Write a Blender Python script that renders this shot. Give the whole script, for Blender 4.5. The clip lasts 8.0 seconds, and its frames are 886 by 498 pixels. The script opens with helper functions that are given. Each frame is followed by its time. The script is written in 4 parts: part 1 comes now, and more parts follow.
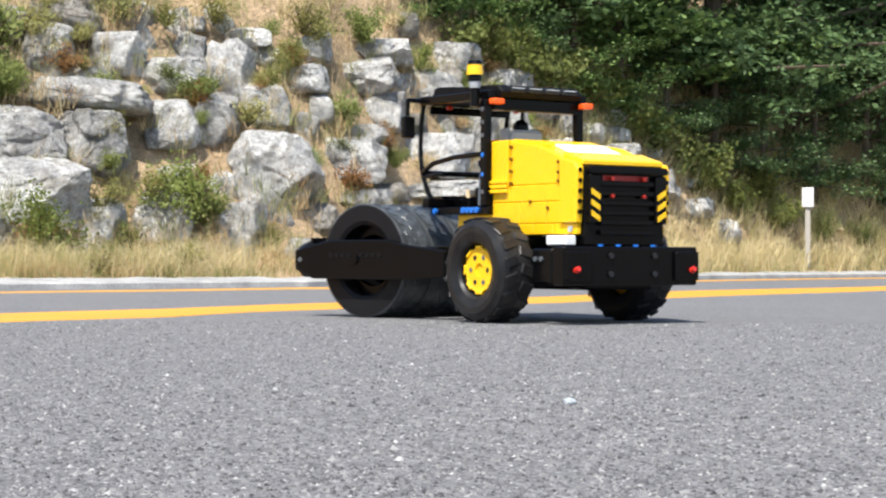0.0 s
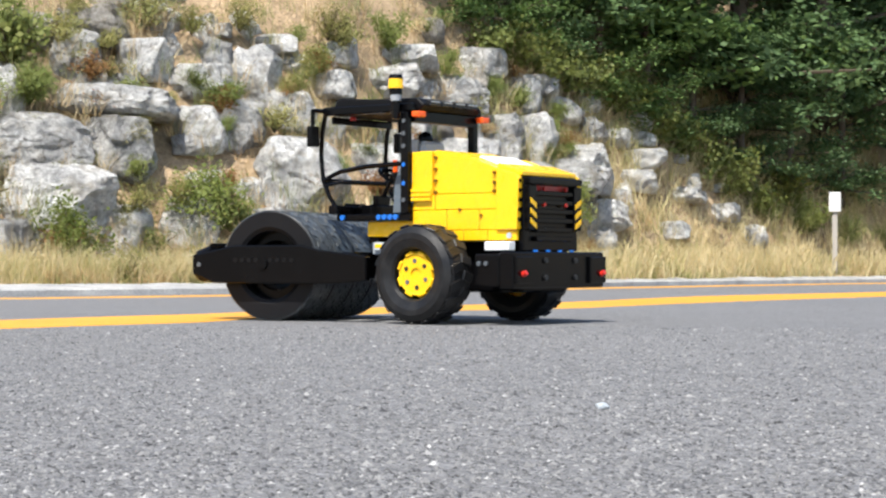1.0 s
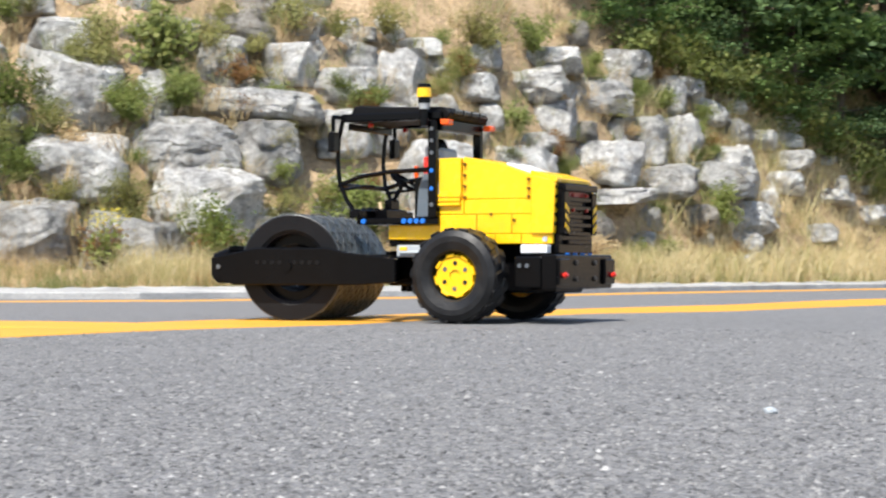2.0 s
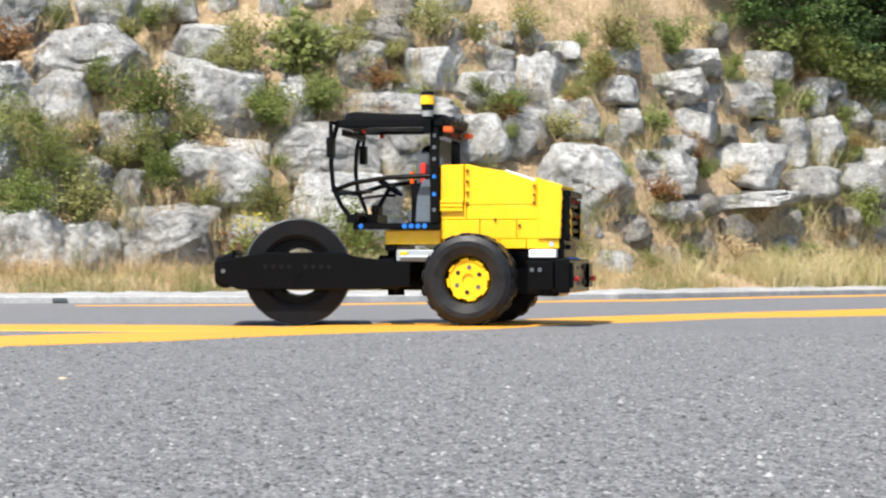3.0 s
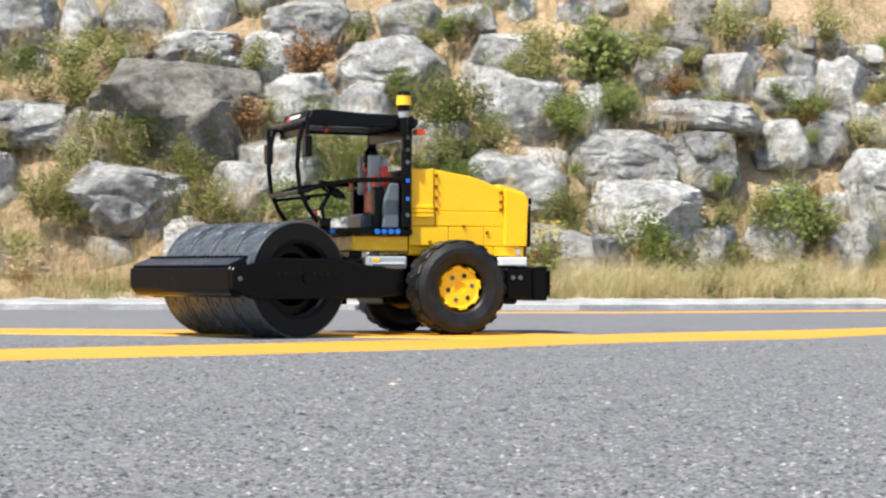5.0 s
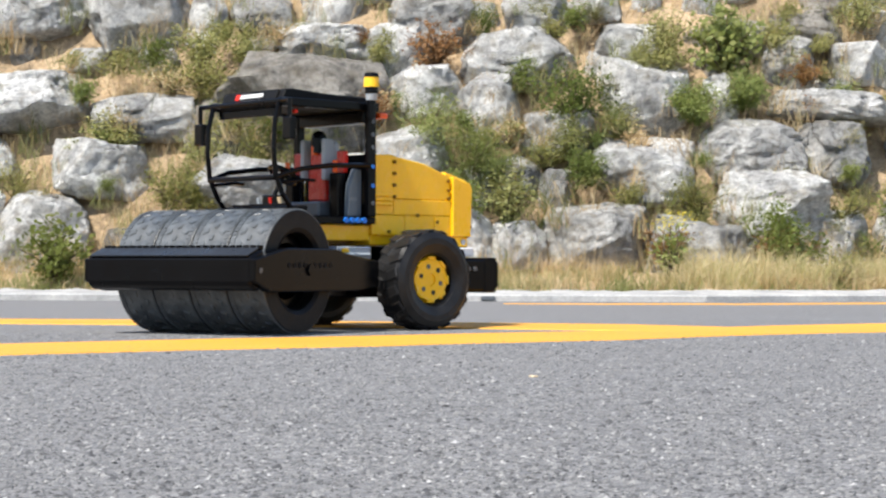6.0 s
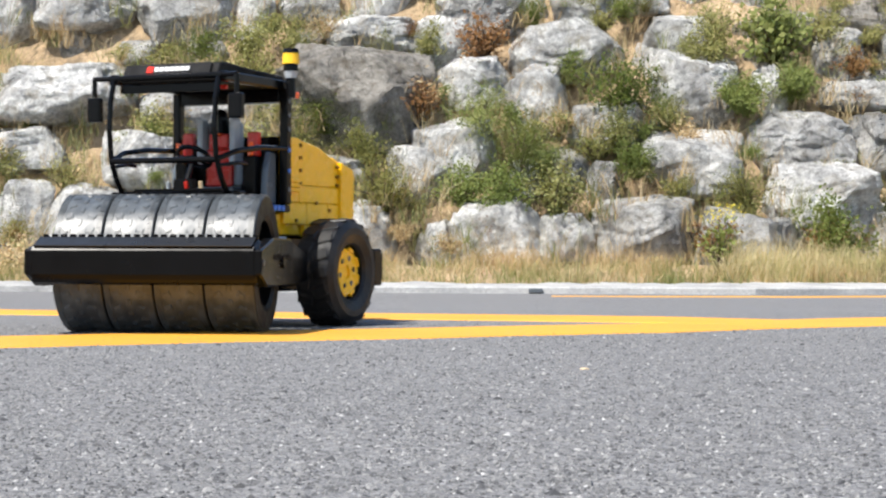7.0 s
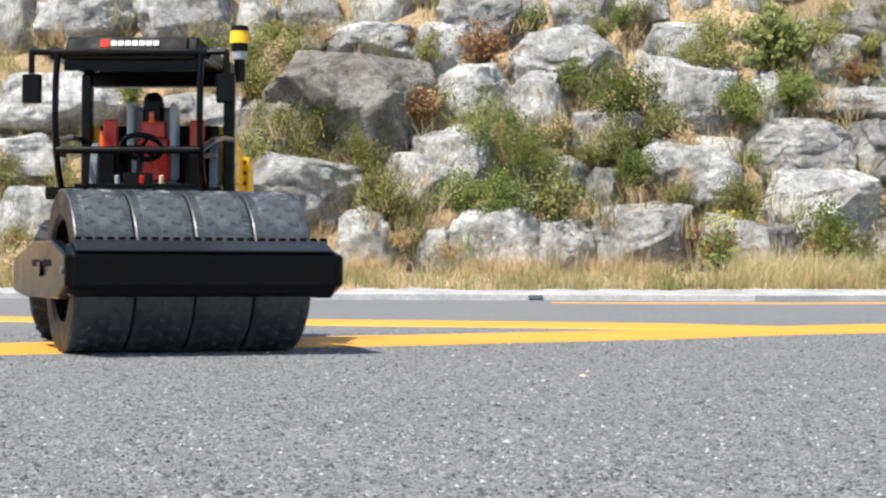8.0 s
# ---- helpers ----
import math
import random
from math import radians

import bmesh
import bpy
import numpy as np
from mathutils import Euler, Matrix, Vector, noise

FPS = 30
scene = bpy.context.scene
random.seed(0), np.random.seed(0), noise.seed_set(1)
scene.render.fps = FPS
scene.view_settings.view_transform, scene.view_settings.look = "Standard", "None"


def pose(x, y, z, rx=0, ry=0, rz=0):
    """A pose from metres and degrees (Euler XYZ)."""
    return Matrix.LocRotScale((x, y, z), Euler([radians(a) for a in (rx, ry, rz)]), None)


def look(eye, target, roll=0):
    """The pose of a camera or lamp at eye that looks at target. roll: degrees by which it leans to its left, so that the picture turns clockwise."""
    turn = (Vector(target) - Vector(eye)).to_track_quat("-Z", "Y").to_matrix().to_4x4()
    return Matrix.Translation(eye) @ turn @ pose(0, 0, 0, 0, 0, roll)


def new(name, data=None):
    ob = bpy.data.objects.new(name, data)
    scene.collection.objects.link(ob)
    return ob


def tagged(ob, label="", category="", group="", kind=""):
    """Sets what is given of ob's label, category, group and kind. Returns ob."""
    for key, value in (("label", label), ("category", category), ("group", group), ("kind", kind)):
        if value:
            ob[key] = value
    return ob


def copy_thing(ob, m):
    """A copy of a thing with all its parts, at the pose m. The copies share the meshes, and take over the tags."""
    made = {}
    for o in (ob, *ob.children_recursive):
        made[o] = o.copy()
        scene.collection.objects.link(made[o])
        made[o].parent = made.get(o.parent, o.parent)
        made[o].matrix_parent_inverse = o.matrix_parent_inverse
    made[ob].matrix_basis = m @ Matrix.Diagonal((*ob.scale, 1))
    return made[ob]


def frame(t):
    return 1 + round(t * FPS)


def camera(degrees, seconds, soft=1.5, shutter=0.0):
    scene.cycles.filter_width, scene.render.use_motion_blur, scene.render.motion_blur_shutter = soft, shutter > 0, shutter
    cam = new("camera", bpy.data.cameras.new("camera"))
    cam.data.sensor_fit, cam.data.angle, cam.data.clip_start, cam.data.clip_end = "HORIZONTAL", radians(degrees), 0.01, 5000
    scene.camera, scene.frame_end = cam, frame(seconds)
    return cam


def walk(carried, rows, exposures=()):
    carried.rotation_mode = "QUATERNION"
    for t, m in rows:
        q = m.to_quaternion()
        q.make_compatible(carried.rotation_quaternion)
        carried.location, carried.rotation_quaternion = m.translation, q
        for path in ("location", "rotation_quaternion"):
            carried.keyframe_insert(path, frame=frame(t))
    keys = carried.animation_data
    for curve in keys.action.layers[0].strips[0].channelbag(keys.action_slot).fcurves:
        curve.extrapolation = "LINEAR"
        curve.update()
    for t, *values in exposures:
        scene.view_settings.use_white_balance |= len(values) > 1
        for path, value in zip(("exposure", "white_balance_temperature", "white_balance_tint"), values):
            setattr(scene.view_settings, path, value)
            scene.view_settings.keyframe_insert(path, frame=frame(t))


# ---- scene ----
# Camera: low over the road on a small stand, panning to the left.
cam = camera(25.9, 8.0, soft=2.2, shutter=0.45)
PATH = [  # seconds, x, y, z, yaw, pitch, roll
    (0.0, 0.0000, -0.0000, 0.0589, 0.000, 0.222, -0.178),
    (0.5, -0.0003, 0.0007, 0.0587, 0.156, 0.223, -0.092),
    (1.0, -0.0024, 0.0011, 0.0585, 0.766, 0.383, -0.091),
    (1.5, -0.0057, 0.0029, 0.0595, 2.259, 0.586, -0.197),
    (2.0, -0.0108, 0.0107, 0.0578, 5.005, 0.467, -0.098),
    (3.5, -0.0210, 0.0032, 0.0588, 11.330, 0.720, -0.097),
    (4.0, -0.0261, 0.0009, 0.0585, 14.096, 0.821, -0.168),
    (4.5, -0.0291, -0.0035, 0.0587, 15.905, 0.820, -0.183),
    (6.0, -0.0417, -0.0035, 0.0592, 21.484, 0.521, -0.143),
    (6.5, -0.0443, -0.0013, 0.0591, 22.479, 0.288, -0.173),
    (7.0, -0.0444, -0.0017, 0.0590, 22.891, 0.288, -0.201),
    (7.5, -0.0440, -0.0018, 0.0597, 22.873, 0.365, -0.190),
    (8.0, -0.0441, -0.0021, 0.0592, 22.882, 0.483, -0.185),
]
walk(cam, [(t, pose(x, y, z, 90 + pitch, roll, yaw)) for t, x, y, z, yaw, pitch, roll in PATH])

# ---- world and sun ----
SUN_AZ, SUN_EL = 249.0, 58.0
world = bpy.data.worlds.new("sky")
scene.world = world
world.use_nodes = True
wn = world.node_tree.nodes
sky = wn.new("ShaderNodeTexSky")
sky.sky_type = "NISHITA"
sky.sun_disc = False
sky.sun_elevation = radians(SUN_EL)
sky.sun_rotation = radians(90 - SUN_AZ)
wn["Background"].inputs[1].default_value = 0.125
world.node_tree.links.new(sky.outputs[0], wn["Background"].inputs[0])
sun = new("sun", bpy.data.lights.new("sun", "SUN"))
sun.data.energy, sun.data.angle, sun.data.color = 4.6, radians(0.55), (1.0, 0.955, 0.88)
sun_way = Vector((math.cos(radians(SUN_AZ)) * math.cos(radians(SUN_EL)), math.sin(radians(SUN_AZ)) * math.cos(radians(SUN_EL)), math.sin(radians(SUN_EL))))
sun.matrix_world = look(sun_way * 40, (0, 0, 0))
scene.view_settings.exposure = 0.88


# ---- materials ----
class Mat:
    """A node material under construction."""

    def __init__(self, name, rough=0.6, metal=0.0, spec=0.5):
        self.m = bpy.data.materials.new(name)
        self.m.use_nodes = True
        self.n, self.l = self.m.node_tree.nodes, self.m.node_tree.links
        self.b = self.n["Principled BSDF"]
        self.b.inputs["Roughness"].default_value = rough
        self.b.inputs["Metallic"].default_value = metal
        self.b.inputs["Specular IOR Level"].default_value = spec
        self.co = self.n.new("ShaderNodeTexCoord").outputs["Object"]

    def position(self):
        return self.n.new("ShaderNodeNewGeometry").outputs["Position"]

    def noise(self, scale, detail=4, rough=0.6, co=None, out="Fac", dist=0.0):
        t = self.n.new("ShaderNodeTexNoise")
        t.inputs["Scale"].default_value, t.inputs["Detail"].default_value = scale, detail
        t.inputs["Roughness"].default_value, t.inputs["Distortion"].default_value = rough, dist
        self.l.new(co or self.co, t.inputs["Vector"])
        return t.outputs[out]

    def voronoi(self, scale, feature="F1", out="Distance", co=None):
        t = self.n.new("ShaderNodeTexVoronoi")
        t.feature = feature
        t.inputs["Scale"].default_value = scale
        self.l.new(co or self.co, t.inputs["Vector"])
        return t.outputs[out]

    def ramp(self, fac, *stops):
        r = self.n.new("ShaderNodeValToRGB")
        while len(r.color_ramp.elements) < len(stops):
            r.color_ramp.elements.new(0.5)
        for e, (at, c) in zip(r.color_ramp.elements, stops):
            e.position = at
            e.color = (c, c, c, 1) if isinstance(c, (int, float)) else (*c, 1)
        self.l.new(fac, r.inputs[0])
        return r.outputs[0]

    def mix(self, fac, a, b, kind="MIX"):
        x = self.n.new("ShaderNodeMix")
        x.data_type, x.blend_type = "RGBA", kind
        for s, v in ((0, fac), (6, a), (7, b)):
            if isinstance(v, bpy.types.NodeSocket):
                self.l.new(v, x.inputs[s])
            elif s == 0:
                x.inputs[0].default_value = v
            else:
                x.inputs[s].default_value = (*v, 1)
        return x.outputs[2]

    def island(self):
        return self.n.new("ShaderNodeNewGeometry").outputs["Random Per Island"]

    def each(self):
        return self.n.new("ShaderNodeObjectInfo").outputs["Random"]

    def colour(self, c):
        if isinstance(c, tuple):
            self.b.inputs["Base Color"].default_value = (*c, 1)
        else:
            self.l.new(c, self.b.inputs["Base Color"])
        return self

    def rough(self, s):
        self.l.new(s, self.b.inputs["Roughness"])
        return self

    def bump(self, h, dist, strength=1.0, after=None):
        b = self.n.new("ShaderNodeBump")
        b.inputs["Distance"].default_value, b.inputs["Strength"].default_value = dist, strength
        self.l.new(h, b.inputs["Height"])
        if after is not None:
            self.l.new(after, b.inputs["Normal"])
        self.l.new(b.outputs[0], self.b.inputs["Normal"])
        return b.outputs[0]


def asphalt_mat(name="asphalt", lift=1.0):
    m = Mat(name, 0.8, spec=0.3)
    co = m.position()
    coarse = m.ramp(m.voronoi(210, co=co, out="Color"), (0.0, 0.075), (0.5, 0.132), (0.84, 0.185), (1.0, 0.36))
    small = m.ramp(m.voronoi(620, co=co, out="Color"), (0.0, 0.055), (0.45, 0.132), (0.85, 0.195), (1.0, 0.45))
    c = m.mix(0.6, coarse, small)
    pits = m.ramp(m.noise(120, 5, 0.75, co), (0.34, 0.35), (0.44, 1.0))
    c = m.mix(1.0, c, pits, "MULTIPLY")
    broad = m.ramp(m.noise(1.1, 6, co=co), (0.3, tuple(lift * v for v in (1.0, 1.0, 1.02))), (0.7, tuple(lift * v for v in (1.18, 1.17, 1.17))))
    m.colour(m.mix(1.0, c, broad, "MULTIPLY"))
    first = m.bump(m.voronoi(210, co=co), 0.0024, 0.8)
    m.bump(m.noise(500, 3, co=co), 0.0012, 0.9, first)
    return m.m


def grit_mat():
    m = Mat("road_grit", 0.75, spec=0.4)
    m.colour(m.ramp(m.island(), (0.0, (0.035, 0.035, 0.037)), (0.4, (0.095, 0.095, 0.097)), (0.78, (0.16, 0.159, 0.157)), (0.96, (0.21, 0.208, 0.203)), (1.0, (0.36, 0.355, 0.345))))
    return m.m


def paint_mat(name, base):
    m = Mat(name, 0.6)
    co = m.position()
    worn = m.ramp(m.noise(260, 3, co=co), (0.25, 0.0), (0.40, 1.0))
    tone = m.ramp(m.noise(5, 4, co=co), (0.3, tuple(c * 0.86 for c in base)), (0.7, base))
    m.colour(m.mix(worn, (0.24, 0.21, 0.15), tone))
    m.bump(m.voronoi(190, co=co), 0.002, 0.5)
    return m.m


def concrete_mat():
    m = Mat("kerb_concrete", 0.85)
    co = m.position()
    c = m.ramp(m.noise(7, 6, co=co), (0.3, (0.22, 0.22, 0.215)), (0.5, (0.31, 0.308, 0.30)), (0.72, (0.41, 0.402, 0.385)))
    c = m.mix(1.0, c, m.ramp(m.noise(90, 3, co=co), (0.3, 0.8), (0.7, 1.12)), "MULTIPLY")
    m.colour(c)
    m.bump(m.noise(60, 5, co=co), 0.006, 0.6)
    return m.m


def soil_mat():
    m = Mat("hill_soil", 0.95, spec=0.2)
    co = m.position()
    c = m.ramp(m.noise(2.2, 6, co=co), (0.3, (0.23, 0.17, 0.105)), (0.5, (0.39, 0.285, 0.175)), (0.7, (0.55, 0.41, 0.27)))
    c = m.mix(1.0, c, m.ramp(m.noise(45, 4, co=co), (0.3, 0.65), (0.7, 1.15)), "MULTIPLY")
    m.colour(c)
    m.bump(m.noise(30, 6, co=co), 0.03, 0.8)
    return m.m


def rock_mat(name, tint):
    m = Mat(name, 0.88, spec=0.3)
    co = m.position()
    each = m.ramp(m.each(), (0.0, 0.72), (0.3, 0.92), (0.7, 1.06), (1.0, 1.14))
    base = m.ramp(m.noise(5.5, 8, 0.68, co, dist=0.6), (0.30, (0.22, 0.218, 0.212)), (0.40, (0.50, 0.497, 0.487)), (0.52, (0.74, 0.73, 0.70)), (0.72, (0.88, 0.865, 0.83)))
    grain = m.ramp(m.noise(42, 6, 0.75, co), (0.30, 0.42), (0.48, 0.96), (0.70, 1.20))
    c = m.mix(1.0, base, grain, "MULTIPLY")
    pits = m.ramp(m.noise(19, 6, 0.72, co, dist=0.5), (0.36, 0.48), (0.47, 1.0))
    c = m.mix(0.5, c, pits, "MULTIPLY")
    cracks = m.ramp(m.noise(9, 6, 0.75, co, dist=2.2), (0.46, 1.0), (0.495, 0.45), (0.53, 1.0))
    c = m.mix(0.55, c, cracks, "MULTIPLY")
    lichen = m.ramp(m.noise(14, 5, 0.6, co), (0.52, 0.0), (0.68, 0.6))
    c = m.mix(lichen, c, (0.30, 0.255, 0.18))
    stain = m.ramp(m.noise(2.6, 6, 0.7, co, dist=1.2), (0.47, 1.0), (0.64, 0.45))
    c = m.mix(0.55, c, stain, "MULTIPLY")
    c = m.mix(1.0, c, each, "MULTIPLY")
    c = m.mix(1.0, c, tint, "MULTIPLY")
    m.colour(c)
    a = m.bump(m.noise(16, 8, 0.7, co, dist=0.8), 0.10, 1.0)
    m.bump(m.noise(60, 6, 0.75, co), 0.022, 1.0, a)
    return m.m


def leaf_mat(name, *stops):
    m = Mat(name, 0.55, spec=0.3)
    fac = m.mix(0.45, m.island(), m.ramp(m.noise(1.6, 4, co=m.position()), (0.3, 0.0), (0.7, 1.0)))
    m.colour(m.ramp(fac, *stops))
    m.b.inputs["Subsurface Weight"].default_value = 0.0
    t = m.n.new("ShaderNodeBsdfTranslucent")
    m.l.new(m.b.inputs["Base Color"].links[0].from_socket, t.inputs[0])
    s = m.n.new("ShaderNodeMixShader")
    s.inputs[0].default_value = 0.38
    m.l.new(m.b.outputs[0], s.inputs[1])
    m.l.new(t.outputs[0], s.inputs[2])
    m.l.new(s.outputs[0], m.n["Material Output"].inputs[0])
    return m.m


def plastic(name, c, rough=0.28, dust=0.12, spec=0.4):
    m = Mat(name, rough, spec=spec)
    wear = m.ramp(m.noise(38, 4), (0.35, tuple(v * 0.93 for v in c)), (0.7, c))
    dusty = m.ramp(m.noise(14, 5), (0.5, 0.0), (0.9, dust))
    m.colour(m.mix(dusty, wear, (0.42, 0.39, 0.35)))
    m.rough(m.ramp(m.noise(60, 4), (0.3, rough * 0.8), (0.75, min(1, rough * 1.5))))
    return m.m


def rubber(name, c, dust, tread=0.0):
    m = Mat(name, 0.62, spec=0.6 if tread else 0.3)
    d = m.ramp(m.noise(60, 5), (0.42, 0.0), (0.75, dust))
    if tread:
        # the running face is scuffed grey, the flanks stay black
        flat = m.n.new("ShaderNodeVectorMath")
        flat.operation = "MULTIPLY"
        flat.inputs[1].default_value = (1, 0, 1)
        m.l.new(m.co, flat.inputs[0])
        size = m.n.new("ShaderNodeVectorMath")
        size.operation = "LENGTH"
        m.l.new(flat.outputs[0], size.inputs[0])
        worn = m.n.new("ShaderNodeMapRange")
        worn.inputs[1].default_value, worn.inputs[2].default_value = tread - 0.0020, tread - 0.0010
        m.l.new(size.outputs["Value"], worn.inputs[0])
        face = m.ramp(m.noise(90, 5), (0.3, (0.022, 0.025, 0.027)), (0.7, (0.082, 0.092, 0.099)))
        m.colour(m.mix(worn.outputs[0], m.mix(d, c, (0.03, 0.03, 0.03)), face))
        shine = m.ramp(worn.outputs[0], (0.0, 0.12), (1.0, 0.6))
        m.l.new(shine, m.b.inputs["Specular IOR Level"])
    else:
        m.colour(m.mix(d, c, (0.30, 0.29, 0.28)))
    m.rough(m.ramp(m.noise(50, 5), (0.35, 0.29 if tread else 0.36), (0.7, 0.55 if tread else 0.6)))
    m.bump(m.noise(400, 3), 0.0006, 0.5)
    return m.m


ASPHALT, CONCRETE, SOIL = asphalt_mat(), concrete_mat(), soil_mat()
YELLOW_PAINT = paint_mat("yellow_road_paint", (0.62, 0.29, 0.022))
ROCK = rock_mat("grey_limestone", (1.1, 1.1, 1.1))
ROCK_DARK = rock_mat("weathered_limestone", (0.66, 0.62, 0.57))
LEAF_GREEN = leaf_mat("shrub_leaves", (0.0, (0.085, 0.115, 0.026)), (0.5, (0.175, 0.215, 0.052)), (1.0, (0.32, 0.34, 0.11)))
LEAF_OLIVE = leaf_mat("olive_leaves", (0.0, (0.13, 0.15, 0.04)), (0.6, (0.28, 0.27, 0.09)), (1.0, (0.44, 0.37, 0.14)))
LEAF_RUST = leaf_mat("rusty_leaves", (0.0, (0.14, 0.07, 0.025)), (0.6, (0.28, 0.14, 0.05)), (1.0, (0.22, 0.18, 0.06)))
LEAF_DARK = leaf_mat("tree_leaves", (0.0, (0.052, 0.095, 0.040)), (0.6, (0.105, 0.172, 0.066)), (1.0, (0.165, 0.245, 0.092)))
LEAF_MID = leaf_mat("mid_green_leaves", (0.0, (0.070, 0.125, 0.038)), (0.6, (0.140, 0.225, 0.066)), (1.0, (0.23, 0.32, 0.10)))
LEAF_LIGHT = leaf_mat("bright_leaves", (0.0, (0.11, 0.14, 0.03)), (0.6, (0.19, 0.22, 0.06)), (1.0, (0.32, 0.32, 0.11)))
DRY_GRASS = leaf_mat("dry_grass", (0.0, (0.28, 0.16, 0.075)), (0.25, (0.42, 0.29, 0.14)), (0.5, (0.60, 0.45, 0.25)), (0.72, (0.70, 0.58, 0.36)), (0.80, (0.22, 0.22, 0.075)), (1.0, (0.34, 0.30, 0.12)))
GREEN_GRASS = leaf_mat("green_grass", (0.0, (0.12, 0.16, 0.04)), (0.5, (0.22, 0.24, 0.08)), (0.8, (0.40, 0.35, 0.16)), (1.0, (0.52, 0.43, 0.22)))
MEADOW_GRASS = leaf_mat("meadow_grass", (0.0, (0.26, 0.29, 0.09)), (0.26, (0.44, 0.41, 0.18)), (0.52, (0.62, 0.52, 0.30)), (1.0, (0.72, 0.62, 0.38)))
FLOWER = leaf_mat("yellow_blossom", (0.0, (0.60, 0.50, 0.04)), (1.0, (0.75, 0.62, 0.08)))
BARK = Mat("bark", 0.9).colour((0.09, 0.065, 0.045)).m
YELLOW = plastic("yellow_plastic", (0.88, 0.50, 0.009), 0.24, 0.04)
BLACK = plastic("black_plastic", (0.0025, 0.0025, 0.003), 0.2, 0.003, 0.12)
DARK_GREY = plastic("dark_grey_plastic", (0.085, 0.095, 0.105), 0.3, 0.12)
SLATE = plastic("slate_grey_plastic", (0.10, 0.125, 0.15), 0.22, 0.08)
LIGHT_GREY = plastic("light_grey_plastic", (0.36, 0.39, 0.41), 0.3)
RED = plastic("red_plastic", (0.55, 0.025, 0.015), 0.25)
STICKER_WHITE = plastic("white_print", (0.62, 0.62, 0.61), 0.7, 0.0, 0.1)
STICKER_RED = plastic("red_print", (0.60, 0.03, 0.02), 0.7, 0.0, 0.1)
MATTE = plastic("matte_black_plastic", (0.0035, 0.0035, 0.004), 0.55, 0.003, 0.15)
CHARCOAL = plastic("charcoal_plastic", (0.016, 0.017, 0.019), 0.3, 0.03, 0.25)
# dark brown plug colour holds the shade inside the hood's pin holes
HOLE_SHADE = plastic("hole_shade", (0.16, 0.075, 0.004), 0.6, 0.0, 0.2)
DARK_RED = plastic("dark_red_plastic", (0.36, 0.016, 0.010), 0.3)
BLUE = plastic("blue_plastic", (0.01, 0.14, 0.55), 0.25)
TAN = plastic("tan_plastic", (0.62, 0.47, 0.28), 0.3)
ORANGE = plastic("orange_plastic", (0.78, 0.10, 0.012), 0.2)
WHITE = plastic("white_plastic", (0.75, 0.75, 0.74), 0.3)
TYRE = rubber("tyre_rubber", (0.006, 0.006, 0.0065), 0.04)
DRUM_RUBBER = rubber("dusty_drum_rubber", (0.008, 0.008, 0.009), 0.08, 0.0548)


# ---- builders ----
def mesh_of(name, bm, material, smooth=False):
    me = bpy.data.meshes.new(name)
    bm.normal_update()
    bm.to_mesh(me)
    bm.free()
    me.materials.append(material)
    if smooth:
        me.polygons.foreach_set("use_smooth", [True] * len(me.polygons))
    return me


def part(name, bm, material, parent, label="", smooth=False):
    ob = new(name, mesh_of(name, bm, material, smooth))
    ob.parent = parent
    return tagged(ob, label)


def thing(name, data, label, category, group="", kind=""):
    return tagged(new(name, data), label, category, group, kind)


def sheet(name, verts, faces, material, smooth=False):
    me = bpy.data.meshes.new(name)
    me.from_pydata(verts, [], faces)
    me.materials.append(material)
    if smooth:
        me.polygons.foreach_set("use_smooth", [True] * len(me.polygons))
    me.update()
    return me


def box(bm, x0, x1, y0, y1, z0, z1, bevel=0.0008, m=None):
    made = bmesh.ops.create_cube(bm, size=1.0, matrix=Matrix.Translation(((x0 + x1) / 2, (y0 + y1) / 2, (z0 + z1) / 2)) @ Matrix.Diagonal((abs(x1 - x0), abs(y1 - y0), abs(z1 - z0), 1)))
    if bevel:
        es = list({e for v in made["verts"] for e in v.link_edges})
        out = bmesh.ops.bevel(bm, geom=es, offset=bevel, segments=1, affect="EDGES", profile=0.7)
        vs = list({v for f in out["faces"] for v in f.verts})
    else:
        vs = made["verts"]
    if m is not None:
        bmesh.ops.transform(bm, matrix=m, verts=vs)
    return bm


def prism(bm, outline, y0, y1, bevel=0.001):
    """An outline of (x, z) drawn out from y0 to y1."""
    a = [bm.verts.new((x, y0, z)) for x, z in outline]
    b = [bm.verts.new((x, y1, z)) for x, z in outline]
    n = len(outline)
    fs = [bm.faces.new(a), bm.faces.new(b[::-1])] + [bm.faces.new((a[i], b[i], b[(i + 1) % n], a[(i + 1) % n])) for i in range(n)]
    bmesh.ops.recalc_face_normals(bm, faces=fs)
    if bevel:
        bmesh.ops.bevel(bm, geom=list({e for f in fs for e in f.edges}), offset=bevel, segments=1, affect="EDGES")
    return bm


def rod(bm, a, b, r0, r1=None, seg=10):
    """A round bar from a to b."""
    a, b = Vector(a), Vector(b)
    d = b - a
    m = Matrix.Translation((a + b) / 2) @ d.to_track_quat("Z", "Y").to_matrix().to_4x4()
    bmesh.ops.create_cone(bm, cap_ends=True, segments=seg, radius1=r0, radius2=r0 if r1 is None else r1, depth=d.length, matrix=m)
    return bm


def tube(bm, pts, r, seg=8):
    for a, b in zip(pts, pts[1:]):
        rod(bm, a, b, r, seg=seg)
    for p in pts[1:-1]:
        bmesh.ops.create_icosphere(bm, subdivisions=1, radius=r, matrix=Matrix.Translation(p))
    return bm


